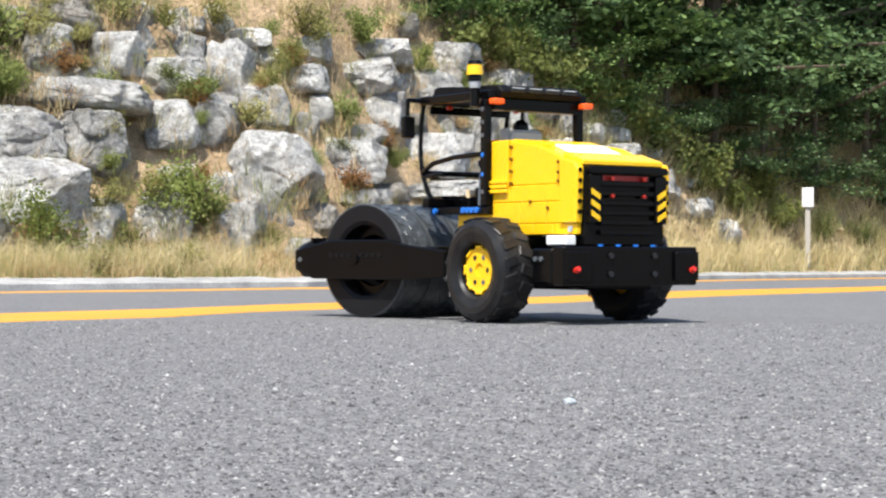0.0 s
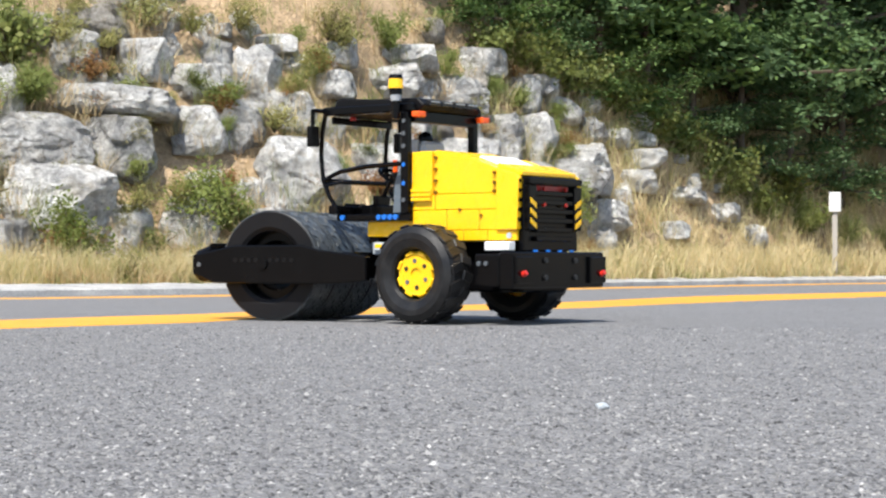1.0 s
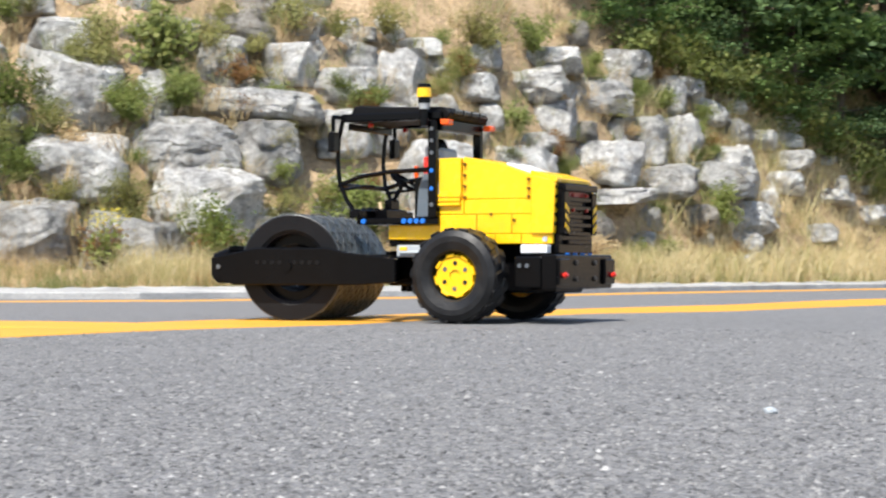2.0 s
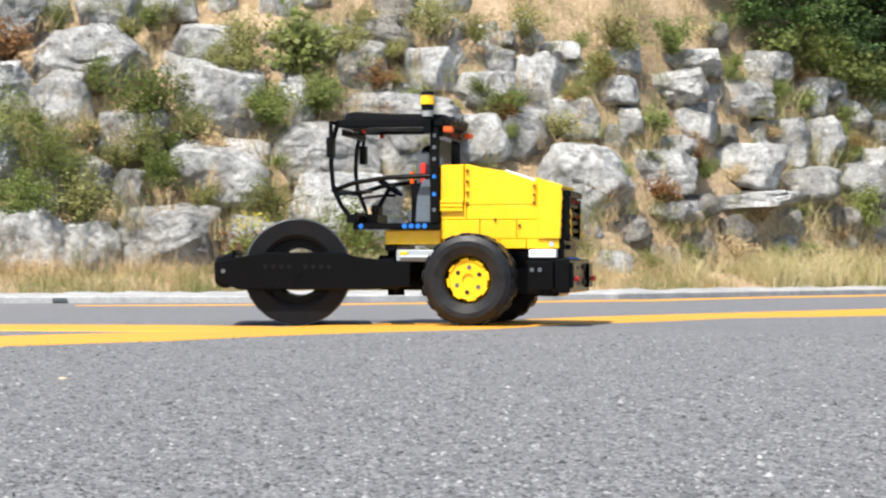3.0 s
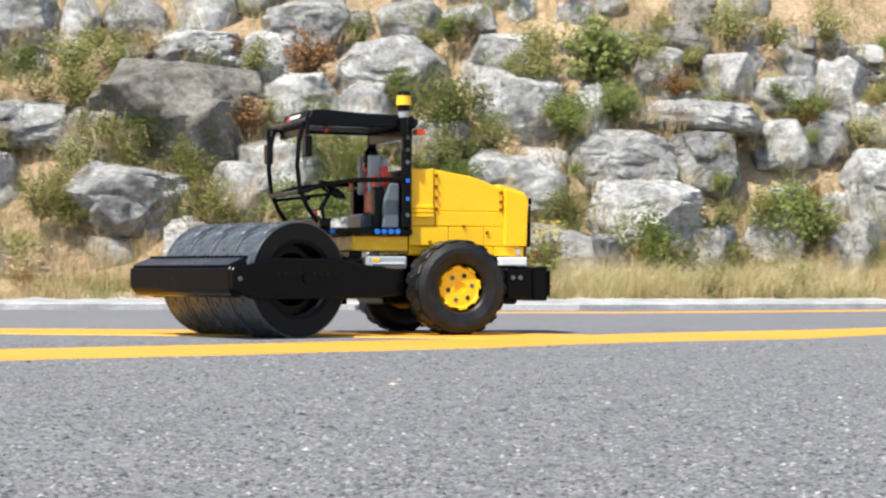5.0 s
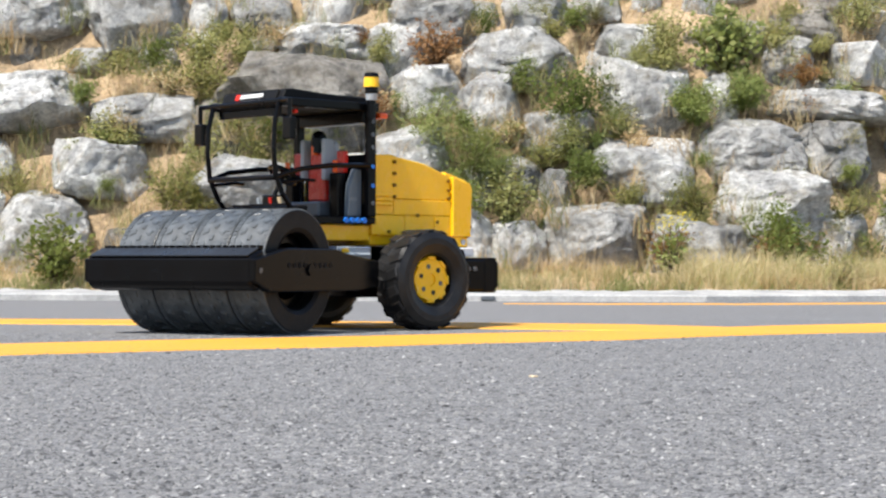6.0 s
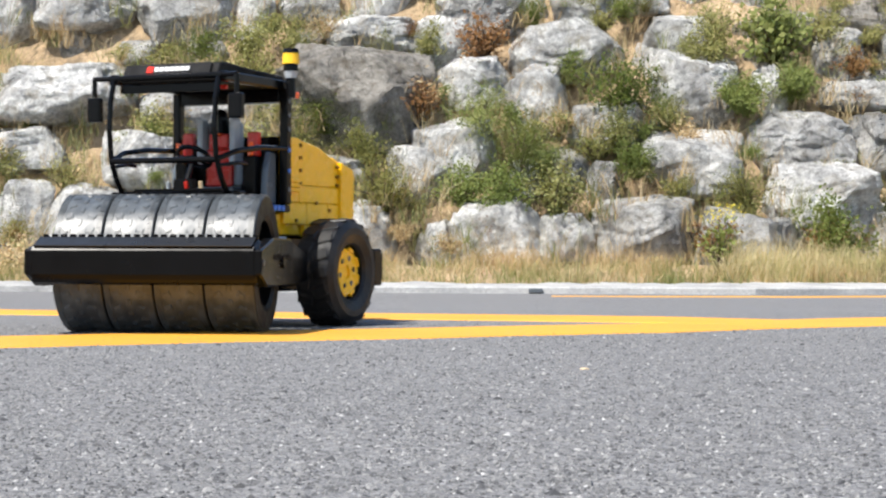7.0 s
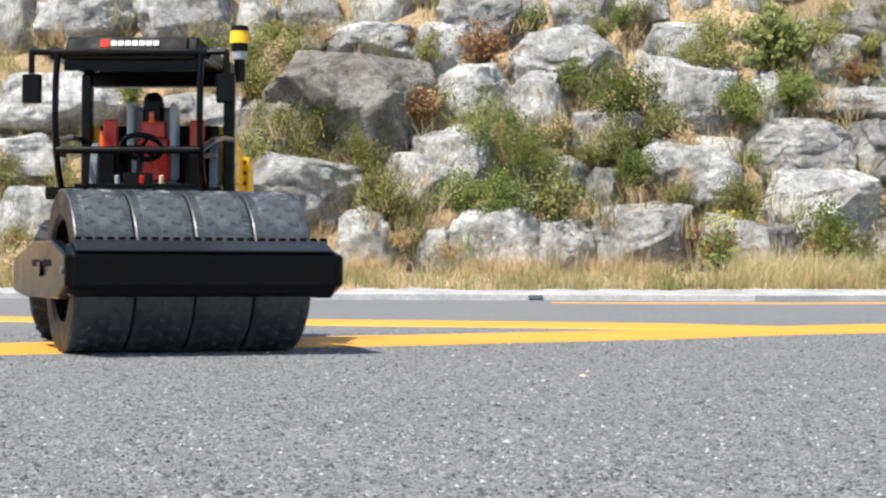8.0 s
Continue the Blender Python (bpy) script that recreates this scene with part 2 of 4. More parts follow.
def lathe(bm, profile, seg=48, closed=True):
    """A closed profile of (y, r) turned about the y axis."""
    rings = []
    for k in range(seg):
        a = 2 * math.pi * k / seg
        rings.append([bm.verts.new((r * math.cos(a), y, r * math.sin(a))) for y, r in profile])
    n = len(profile)
    fs = []
    for k in range(seg):
        p, q = rings[k], rings[(k + 1) % seg]
        for i in range(n if closed else n - 1):
            j = (i + 1) % n
            fs.append(bm.faces.new((p[i], p[j], q[j], q[i])))
    bmesh.ops.recalc_face_normals(bm, faces=fs)
    return bm


# ---- the lie of the land, in polar form round the camera's stand ----
def kerb_at(az):
    """Distance of the kerb's face at az degrees to the left of north."""
    return 1 / np.interp(az, [-180, -60, -14, -6, 4, 14, 30, 40, 70, 180], [0.05, 0.05, 0.07, 0.088, 0.118, 0.132, 0.132, 0.124, 0.08, 0.08])


def road_z(az, r):
    k = kerb_at(az)
    return -0.085 * min(1, max(0, (r - 2.3) / (k - 2.9))) + 0.008 * min(1, max(0, (r - k + 0.6) / 0.6))


def hill_z(az, r):
    """The verge and the slope behind the kerb."""
    d = r - kerb_at(az)
    steep = np.interp(az, [-60, -14, -4, 4, 70, 100, 180], [0.2, 0.6, 0.9, 1.0, 1.0, 0.3, 0.2])
    z = -0.056 + 0.086 * min(1, max(0, (d - 0.35) / 0.45))
    if d > 1.0:
        z += (1.15 * min(d - 1.0, 1.75) + 0.55 * min(6, max(0, d - 2.75))) * steep
    return z


def polar(az, r, z):
    a = radians(az)
    return (-r * math.sin(a), r * math.cos(a), z)


def build_ground():
    azs = [-180 + 4 * i for i in range(36)] + [-36 + i for i in range(97)] + [61 + 4 * i for i in range(30)]
    # road
    verts, faces = [(0, 0, 0)], []
    steps = [0.25, 0.5, 0.8, 1.2, 1.7, 2.3]
    for az in azs:
        k = kerb_at(az)
        for r in steps + [2.3 + (k - 2.9) * u for u in (0.25, 0.5, 0.75, 1.0)] + [k - 0.3, k + 0.02]:
            verts.append(polar(az, r, road_z(az, r)))
    m, n = len(steps) + 6, len(azs)
    for i in range(n):
        j = (i + 1) % n
        faces.append((0, 1 + j * m, 1 + i * m))
        for q in range(m - 1):
            faces.append((1 + i * m + q, 1 + j * m + q, 1 + j * m + q + 1, 1 + i * m + q + 1))
    tagged(new("road", sheet("road", verts, faces, ASPHALT, True)), "grey worn asphalt road with coarse aggregate", "road", kind="structure")
    # verge, slope and far land in one sheet
    verts, faces = [], []
    ds = [0.04, 0.36, 0.55, 0.8, 1.0, 1.2, 1.4, 1.6, 1.8, 2.0, 2.25, 2.5, 2.75, 3.2, 4, 5.5, 8, 12, 40, 300, 3000]
    for az in azs:
        k = kerb_at(az)
        for d in ds:
            z = hill_z(az, k + d)
            if 0.5 < d < 10:
                x, y, _ = polar(az, k + d, 0)
                z += 0.09 * noise.noise((x * 1.7, y * 1.7, 3.0)) * min(1, d - 0.4)
            verts.append(polar(az, k + d, z - (0.06 if d < 0.1 else 0)))
    m = len(ds)
    for i in range(n):
        j = (i + 1) % n
        for q in range(m - 1):
            faces.append((i * m + q, j * m + q, j * m + q + 1, i * m + q + 1))
    tagged(new("ground", sheet("ground", verts, faces, SOIL, True)), "dry sandy soil slope with sparse grass", "hillside", kind="structure")


def build_kerb():
    bm = bmesh.new()
    prev = None
    rnd = random.Random(5)
    for i in range(181):
        az = -30 + i * 0.5
        k = kerb_at(az)
        back = 0.33 + 0.10 * noise.noise((az * 0.35, 0, 7)) + rnd.uniform(-0.02, 0.02)
        ring = [bm.verts.new(polar(az, k + d, z)) for d, z in ((-0.004, -0.10), (0.0, -0.055), (0.012, -0.049), (0.12, -0.046), (back, -0.037 + rnd.uniform(-0.006, 0.006)), (back + 0.02, -0.07))]
        if prev:
            for a in range(5):
                bm.faces.new((prev[a], ring[a], ring[a + 1], prev[a + 1]))
        prev = ring
    bmesh.ops.recalc_face_normals(bm, faces=bm.faces[:])
    kerb = tagged(new("kerb", mesh_of("kerb", bm, CONCRETE)), "low pale concrete kerb along the asphalt edge", "kerb", kind="structure")
    # drain slot: a dark grey block, coloured for the shade of the opening
    az, k = 20.45, kerb_at(20.45)
    bm = bmesh.new()
    box(bm, -0.028, 0.028, -0.012, 0.03, -0.074, -0.056, 0.003)
    slot = part("drain_slot", bm, DARK_GREY, kerb, "dark block painted like a shaded drain slot in the kerb face")
    slot.matrix_basis = Matrix.Translation(polar(az, k, 0)) @ pose(0, 0, 0, 0, 0, az)


STRIPE_STEPS = (0, 0.03, 0.15, 0.27, 0.39, 0.5, 0.61, 0.73, 0.85, 0.97, 1)


def build_stripe(name, table, label, thick=0.0009):
    """A painted line given by (azimuth, near edge, far edge)."""
    azs, near, far = zip(*sorted(table))
    verts, faces = [], []
    count = 320
    for i in range(count + 1):
        az = azs[0] + (azs[-1] - azs[0]) * i / count
        r0, r1 = np.interp(az, azs, near), np.interp(az, azs, far)
        r0 += 0.005 * noise.noise((az * 3.1, 1, 0))
        r1 += 0.005 * noise.noise((az * 3.1, 2, 0))
        for u in STRIPE_STEPS:
            r = r0 + (r1 - r0) * u
            verts.append(polar(az, r, road_z(az, r) + (thick if 0 < u < 1 else -0.002)))
        if i:
            n = len(STRIPE_STEPS)
            p = n * i
            faces += [(p - n + q, p + q, p + q + 1, p - n + q + 1) for q in range(n - 1)]
    tagged(new(name, sheet(name, verts, faces, YELLOW_PAINT)), label, "road marking", kind="structure")


def build_grit():
    """Stone chips that stand out of the near asphalt."""
    rng = np.random.default_rng(4)
    n = 145000
    r = 0.32 + 1.43 * rng.random(n) ** 1.35
    az = np.radians(rng.uniform(-16, 40, n))
    c = np.stack([-r * np.sin(az), r * np.cos(az), np.zeros(n)], 1)
    size = rng.uniform(0.0005, 0.0014, n) * (1 + 0.8 * (rng.random(n) > 0.96))
    turn = rng.uniform(0, 2 * np.pi, n)
    verts = np.zeros((n, 5, 3))
    for k in range(4):
        a = turn + k * np.pi / 2
        reach = size * rng.uniform(0.7, 1.3, n)
        verts[:, k] = c + np.stack([np.cos(a) * reach, np.sin(a) * reach, np.full(n, -0.0002)], 1)
    verts[:, 4] = c + np.stack([rng.normal(0, 0.3, n) * size, rng.normal(0, 0.3, n) * size, size * rng.uniform(0.25, 0.65, n)], 1)
    base = np.arange(n)[:, None, None] * 5
    faces = (base + np.array([[0, 1, 4], [1, 2, 4], [2, 3, 4], [3, 0, 4]])[None]).reshape(-1, 3)
    tagged(new("road_grit", sheet("road_grit", verts.reshape(-1, 3).tolist(), faces.tolist(), grit_mat())), "grey and white stone chips in the asphalt", "road grit", kind="stuff")


build_ground()
build_kerb()
build_grit()
build_stripe("centre_line", [(160, 7.0, 8.0), (150, 3.6, 4.1), (120, 1.55, 1.80), (90, 1.12, 1.29), (60, 1.13, 1.30), (35.8, 1.316, 1.50), (25.2, 1.43, 1.638), (17.6, 1.572, 1.792), (12.5, 1.74, 1.99), (8.1, 1.856, 2.14), (5.5, 2.03, 2.29), (3.1, 2.13, 2.62), (-3.3, 2.58, 3.5), (-7.0, 3.25, 4.7), (-11.9, 4.28, 5.77), (-18, 6.5, 8.2), (-23, 10.0, 12.2)], "solid yellow painted line on asphalt")
build_stripe("inner_line", [(95, 7.6, 8.1), (80, 3.9, 4.2), (60, 2.6, 2.8), (35.5, 2.016, 2.184), (26.5, 1.88, 2.07), (22.6, 1.846, 2.03), (17.6, 1.79, 1.985), (13.8, 1.70, 1.90)], "yellow painted line forking from the centre line", 0.0012)
build_stripe("edge_line", [(az, kerb_at(az) - b, kerb_at(az) - a) for az, b, a in ((-22, 0.42, 0.16), (-14, 0.42, 0.16), (-9, 0.42, 0.16), (-3, 0.42, 0.16), (3, 0.41, 0.17), (8, 0.38, 0.19), (13, 0.36, 0.22), (17, 0.35, 0.23), (20, 0.34, 0.25))], "faded yellow edge line beside the kerb")


# ---- boulders ----
def slope_r(az, z):
    """Distance at which the slope reaches the height z."""
    lo, hi = kerb_at(az) + 0.36, kerb_at(az) + 9.0
    for _ in range(30):
        mid = (lo + hi) / 2
        lo, hi = (mid, hi) if hill_z(az, mid) < z else (lo, mid)
    return lo


def boulder(w, h, seed, material, fine=4):
    """A quarried block: flat broken faces, chipped edges, craggy relief."""
    rnd = random.Random(seed)
    bm = bmesh.new()
    bmesh.ops.create_icosphere(bm, subdivisions=fine, radius=1.0)
    # broken faces: a top tipped to the front, slanting ends and a few corners knocked off
    cuts = [(Vector((rnd.uniform(-0.22, 0.22), rnd.uniform(-0.35, 0.0), 1)).normalized(), rnd.uniform(0.72, 0.9)),
            (Vector((rnd.uniform(-0.3, 0.3), -1, rnd.uniform(0.0, 0.5))).normalized(), rnd.uniform(0.75, 0.95)),
            (Vector((-1, rnd.uniform(-0.6, 0.1), rnd.uniform(-0.1, 0.6))).normalized(), rnd.uniform(0.75, 1.0)),
            (Vector((1, rnd.uniform(-0.6, 0.1), rnd.uniform(-0.1, 0.6))).normalized(), rnd.uniform(0.75, 1.0))]
    for _ in range(8):
        n = Vector((rnd.uniform(-1, 1), rnd.uniform(-1, 0.3), rnd.uniform(-0.5, 1))).normalized()
        cuts.append((n, rnd.uniform(0.86, 1.12)))
    off = Vector((seed * 3.7, seed * 1.3, 0))
    p = rnd.uniform(5.0, 10.0)
    grain = Vector((1.0, 1.0, max(1.0, w / h)))
    for v in bm.verts:
        c = v.co.normalized()
        c *= (abs(c.x) ** p + abs(c.y) ** p + abs(c.z) ** p) ** (-1 / p)
        c += c * 0.05 * noise.noise(c * 1.2 + off)
        for n, d in cuts:
            o = c.dot(n) - d
            if o > 0:
                c -= n * o
        # split along cells, so that slabs stand proud of one another
        q = Vector((c.x * grain.x, c.y * grain.y, c.z / grain.z * 1.4)) * 1.5 + off
        q += noise.noise_vector(c * 3 + off) * 0.18
        dist, spots = noise.voronoi(q)
        step = noise.cell(spots[0] * 7.1) - 0.5
        seam = min(1.0, (dist[1] - dist[0]) / 0.10)
        c += c.normalized() * (0.085 * step * seam - 0.05 * (1 - seam) + 0.030 * noise.noise(c * 4.5 + off) + 0.024 * noise.noise(c * 10 + off) + 0.013 * noise.noise(c * 24 + off))
        v.co = c
    lo = [min(v.co[i] for v in bm.verts) for i in range(3)]
    hi = [max(v.co[i] for v in bm.verts) for i in range(3)]
    grow = 1.15 - 0.25 * max(0.0, w - 0.36)
    size = (w * grow, max(w, h) * 0.9, h * (grow + 0.09))
    for v in bm.verts:
        v.co = Vector([((v.co[i] - lo[i]) / (hi[i] - lo[i]) - 0.5) * size[i] for i in range(3)])
    return mesh_of("boulder", bm, material, True)


# The wall's boulders, course by course: azimuth and height of the middle, width, height.
COURSE_A = [(23.40, 0.13, 0.15, 0.20), (14.24, 0.14, 0.43, 0.26), (19.54, 0.16, 0.25, 0.20), (21.59, 0.18, 0.39, 0.30), (25.41, 0.18, 0.25, 0.25), (33.47, 0.19, 0.39, 0.36), (17.12, 0.19, 0.45, 0.29), (6.01, 0.19, 0.22, 0.24), (10.30, 0.20, 0.26, 0.22), (-8.36, 0.24, 0.19, 0.14), (35.48, 0.25, 0.25, 0.30), (8.27, 0.26, 0.26, 0.22), (-5.99, 0.27, 0.22, 0.11), (-2.39, 0.34, 0.27, 0.13), (12.19, 0.35, 0.52, 0.31), (2.47, 0.36, 0.31, 0.10), (-3.87, 0.36, 0.35, 0.17), (-7.49, 0.40, 0.21, 0.12), (18.41, 0.41, 0.14, 0.18), (27.41, 0.41, 0.57, 0.30), (20.71, 0.43, 0.16, 0.18), (0.24, 0.44, 0.50, 0.08), (23.81, 0.45, 0.28, 0.22)]
COURSE_B = [(31.76, 0.51, 0.43, 0.24), (-6.40, 0.51, 0.26, 0.09), (15.84, 0.51, 0.43, 0.28), (5.07, 0.52, 0.47, 0.32), (22.85, 0.55, 0.35, 0.30), (-6.62, 0.55, 0.11, 0.19), (-1.40, 0.55, 0.39, 0.18), (35.36, 0.57, 0.35, 0.20), (-7.32, 0.57, 0.14, 0.06), (-2.89, 0.57, 0.48, 0.22), (2.72, 0.58, 0.34, 0.21), (-4.94, 0.59, 0.25, 0.13), (10.34, 0.60, 0.34, 0.27), (12.84, 0.62, 0.51, 0.26), (8.14, 0.64, 0.25, 0.10), (-3.22, 0.64, 0.38, 0.28), (0.24, 0.64, 0.38, 0.22), (18.20, 0.70, 0.37, 0.21), (28.20, 0.72, 0.33, 0.27), (2.35, 0.72, 0.27, 0.09), (8.10, 0.72, 0.27, 0.21), (-5.10, 0.74, 0.30, 0.13), (6.90, 0.75, 0.26, 0.24)]
COURSE_C = [(-6.20, 0.76, 0.12, 0.06), (30.57, 0.76, 0.43, 0.21), (-0.86, 0.79, 0.25, 0.28), (20.37, 0.82, 0.27, 0.34), (-1.93, 0.82, 0.26, 0.28), (-0.93, 0.83, 0.27, 0.18), (25.91, 0.83, 0.81, 0.48), (3.65, 0.84, 0.13, 0.13), (10.42, 0.84, 0.57, 0.15), (15.83, 0.84, 0.42, 0.39), (34.24, 0.85, 0.69, 0.31), (5.31, 0.85, 0.25, 0.20), (13.57, 0.86, 0.16, 0.22), (1.80, 0.87, 0.23, 0.19), (-5.02, 0.88, 0.22, 0.09), (-3.59, 0.90, 0.20, 0.15), (22.26, 0.91, 0.34, 0.23), (10.34, 0.94, 0.18, 0.09), (7.93, 0.98, 0.33, 0.17), (4.09, 1.01, 0.23, 0.14), (6.37, 1.04, 0.28, 0.28), (0.42, 1.05, 0.36, 0.19), (2.35, 1.06, 0.34, 0.19)]
COURSE_D = [(11.59, 1.07, 0.24, 0.24), (9.71, 1.08, 0.29, 0.21), (19.53, 1.08, 0.50, 0.30), (-3.55, 1.08, 0.15, 0.09), (-1.56, 1.10, 0.21, 0.21), (23.18, 1.11, 0.26, 0.28), (-2.10, 1.16, 0.21, 0.12), (16.28, 1.17, 0.31, 0.17), (25.28, 1.17, 0.43, 0.18), (3.85, 1.20, 0.17, 0.15), (5.79, 1.22, 0.23, 0.10), (1.93, 1.23, 0.35, 0.14), (11.09, 1.26, 0.33, 0.17), (-0.29, 1.27, 0.29, 0.15), (35.84, 1.27, 0.32, 0.32), (7.32, 1.28, 0.09, 0.07), (22.09, 1.31, 0.38, 0.25), (30.65, 1.31, 0.48, 0.34), (28.74, 1.32, 0.17, 0.22), (27.08, 1.34, 0.28, 0.20), (18.94, 1.34, 0.31, 0.19), (17.28, 1.35, 0.25, 0.13), (33.51, 1.35, 0.52, 0.29)]
COURSE_E = [(1.15, 1.43, 0.15, 0.13)]
DARK_ONES = {(-2.39, 0.34), (28.20, 0.72), (25.91, 0.83), (11.09, 1.26), (1.15, 1.43)}


def build_boulders():
    seed = 0
    placed = []
    for course in (COURSE_A, COURSE_B, COURSE_C, COURSE_D, COURSE_E):
        for az, z, w, h in course:
            seed += 1
            dark = (az, z) in DARK_ONES
            size = "large" if w > 0.45 else "small" if w < 0.24 else "blocky"
            label = f"{size} dark weathered limestone boulder in the slope" if dark else f"{size} pale grey limestone boulder in the slope"
            ob = thing("boulder", boulder(w, h, seed, ROCK_DARK if dark else ROCK, 5 if w > 0.33 else 4), label, "boulder", "boulders of the rock wall")
            rnd = random.Random(seed)
            x, y, _ = polar(az, slope_r(az, z) - 0.06, 0)
            placed.append((x, y, z, w, h))
            ob.matrix_basis = pose(x, y, z - h * 0.05, rnd.uniform(-4, 4), rnd.uniform(-5, 5), az + rnd.uniform(-10, 10))
    # smaller stones sunk into the soil between them
    rnd = random.Random(8)
    tries = sunk = 0
    while sunk < 72 and tries < 6000:
        tries += 1
        az, z = rnd.uniform(-5, 39), rnd.uniform(0.02, 1.5)
        if az < 8 and z > 1.2 + az * 0.02:
            continue
        if tries % 2 and az > 10:
            z = rnd.uniform(0.95, 1.55)
        w, h = rnd.uniform(0.14, 0.32), rnd.uniform(0.10, 0.2)
        x, y, _ = polar(az, slope_r(az, z) + 0.02, 0)
        if any(math.hypot(x - q[0], y - q[1]) < 0.46 * (w + q[3]) and abs(z - q[2]) < 0.46 * (h + q[4]) for q in placed):
            continue
        placed.append((x, y, z, w, h))
        seed += 1
        sunk += 1
        dark = rnd.random() < 0.3
        ob = thing("boulder", boulder(w, h, seed, ROCK_DARK if dark else ROCK, 3), "half-buried dark limestone boulder in the slope" if dark else "half-buried grey limestone boulder in the slope", "boulder", "boulders of the rock wall")
        ob.matrix_basis = pose(x, y, z, rnd.uniform(-14, 14), rnd.uniform(-14, 14), az + rnd.uniform(-30, 30))


build_boulders()


# ---- the model road roller: x ahead, y to its left, origin under the rear axle ----
WHEEL_R, DRUM_R, DRUM_X, PIVOT = 0.047, 0.0548, 0.197, 0.095


def pin(bm, x, y, z, r=0.0024, l=0.0015, axis="y"):
    d = {"y": Vector((0, l if y > 0 else -l, 0)), "x": Vector((-l, 0, 0)), "z": Vector((0, 0, l))}[axis]
    rod(bm, Vector((x, y, z)) - d * 0.5, Vector((x, y, z)) + d, r, seg=10)
    return bm


def tyre(width, radius, hole, depth, round_off):
    bm = bmesh.new()
    h, r = width / 2, radius - depth
    prof = [(-h * 0.72, hole), (-h * 0.86, hole + 0.002), (-h, hole + (r - hole) * 0.45), (-h, r - round_off), (-h + round_off * 0.5, r - round_off * 0.2), (-h * 0.6, r), (0, r + 0.0004), (h * 0.6, r), (h - round_off * 0.5, r - round_off * 0.2), (h, r - round_off), (h, hole + (r - hole) * 0.45), (h * 0.86, hole + 0.002), (h * 0.72, hole)]
    lathe(bm, prof, 72)
    return bm


def lug_mesh(width, radius, depth, side):
    """One slanted tread block, at the tyre's front."""
    h = width / 2
    bm = bmesh.new()
    m = Matrix.Translation((radius - depth * 0.75, side * h * 0.43, 0)) @ Matrix.Rotation(side * 0.30, 4, "X")
    box(bm, -depth * 0.9, depth * 0.60, -h * 0.38, h * 0.38, -radius * 0.105, radius * 0.105, 0.0009, m)
    return mesh_of("tread_block", bm, TYRE)


def drum_tyre(width):
    bm = bmesh.new()
    h, r, hole = width / 2, DRUM_R - 0.0009, 0.034
    lathe(bm, [(-h * 0.9, hole), (-h, hole + 0.004), (-h, r - 0.0013), (-h + 0.0005, r - 0.0004), (-h * 0.93, r), (h * 0.93, r), (h - 0.0005, r - 0.0004), (h, r - 0.0013), (h, hole + 0.004), (h * 0.9, hole)], 112)
    for i in range(26):
        a = 2 * math.pi * i / 26
        turn = Matrix.Rotation(-a, 4, "Y")
        for y, w, s in ((-h * 0.46, h * 0.17, 0.45), (h * 0.46, h * 0.17, -0.45), (0, h * 0.10, 0.0)):
            half = Matrix.Rotation(-math.pi / 26 if y == 0 else 0, 4, "Y")
            box(bm, -0.001, 0.0008, -w, w, -0.0026, 0.0026, 0.0005, turn @ half @ Matrix.Translation((r, y, 0)) @ Matrix.Rotation(s, 4, "X"))
    # fine cross ribs along both edges and a shallow raised band between them
    for i in range(84):
        turn = Matrix.Rotation(-2 * math.pi * i / 84, 4, "Y")
        for y in (-h * 0.82, h * 0.82):
            box(bm, -0.0006, 0.0007, -h * 0.12, h * 0.12, -0.0011, 0.0011, 0, turn @ Matrix.Translation((r, y, 0)))
    return bm


def hoop(bm, m, radius, thick, seg=28, sides=8):
    """A closed round ring in the xy plane of m."""
    rings = []
    for i in range(seg):
        a = 2 * math.pi * i / seg
        rings.append([bm.verts.new(m @ Vector(((radius + thick * math.cos(b)) * math.cos(a), (radius + thick * math.cos(b)) * math.sin(a), thick * math.sin(b)))) for b in [2 * math.pi * k / sides for k in range(sides)]])
    for i in range(seg):
        p, q = rings[i], rings[(i + 1) % seg]
        for k in range(sides):
            bm.faces.new((p[k], q[k], q[(k + 1) % sides], p[(k + 1) % sides]))


def rim(side):
    """A yellow wheel disc with spokes, pin holes and a scalloped edge."""
    bm = bmesh.new()
    y = 0.011 * side
    lathe(bm, [(y * 0.2, 0.006), (y, 0.006), (y, 0.0175), (y * 1.05, 0.0195), (y * 0.6, 0.0215), (-y * 0.4, 0.0236), (-y * 0.4, 0.019)], 40)
    rod(bm, (0, -0.004 * side, 0), (0, y * 0.85, 0), 0.0062, seg=16)
    for i in range(8):
        a = 2 * math.pi * i / 8
        m = Matrix.Rotation(a, 4, "Y") @ Matrix.Translation((0.0200, y * 0.95, 0))
        box(bm, -0.0018, 0.0018, -0.0022, 0.0022, -0.0045, 0.0045, 0.0008, m)
    return bm


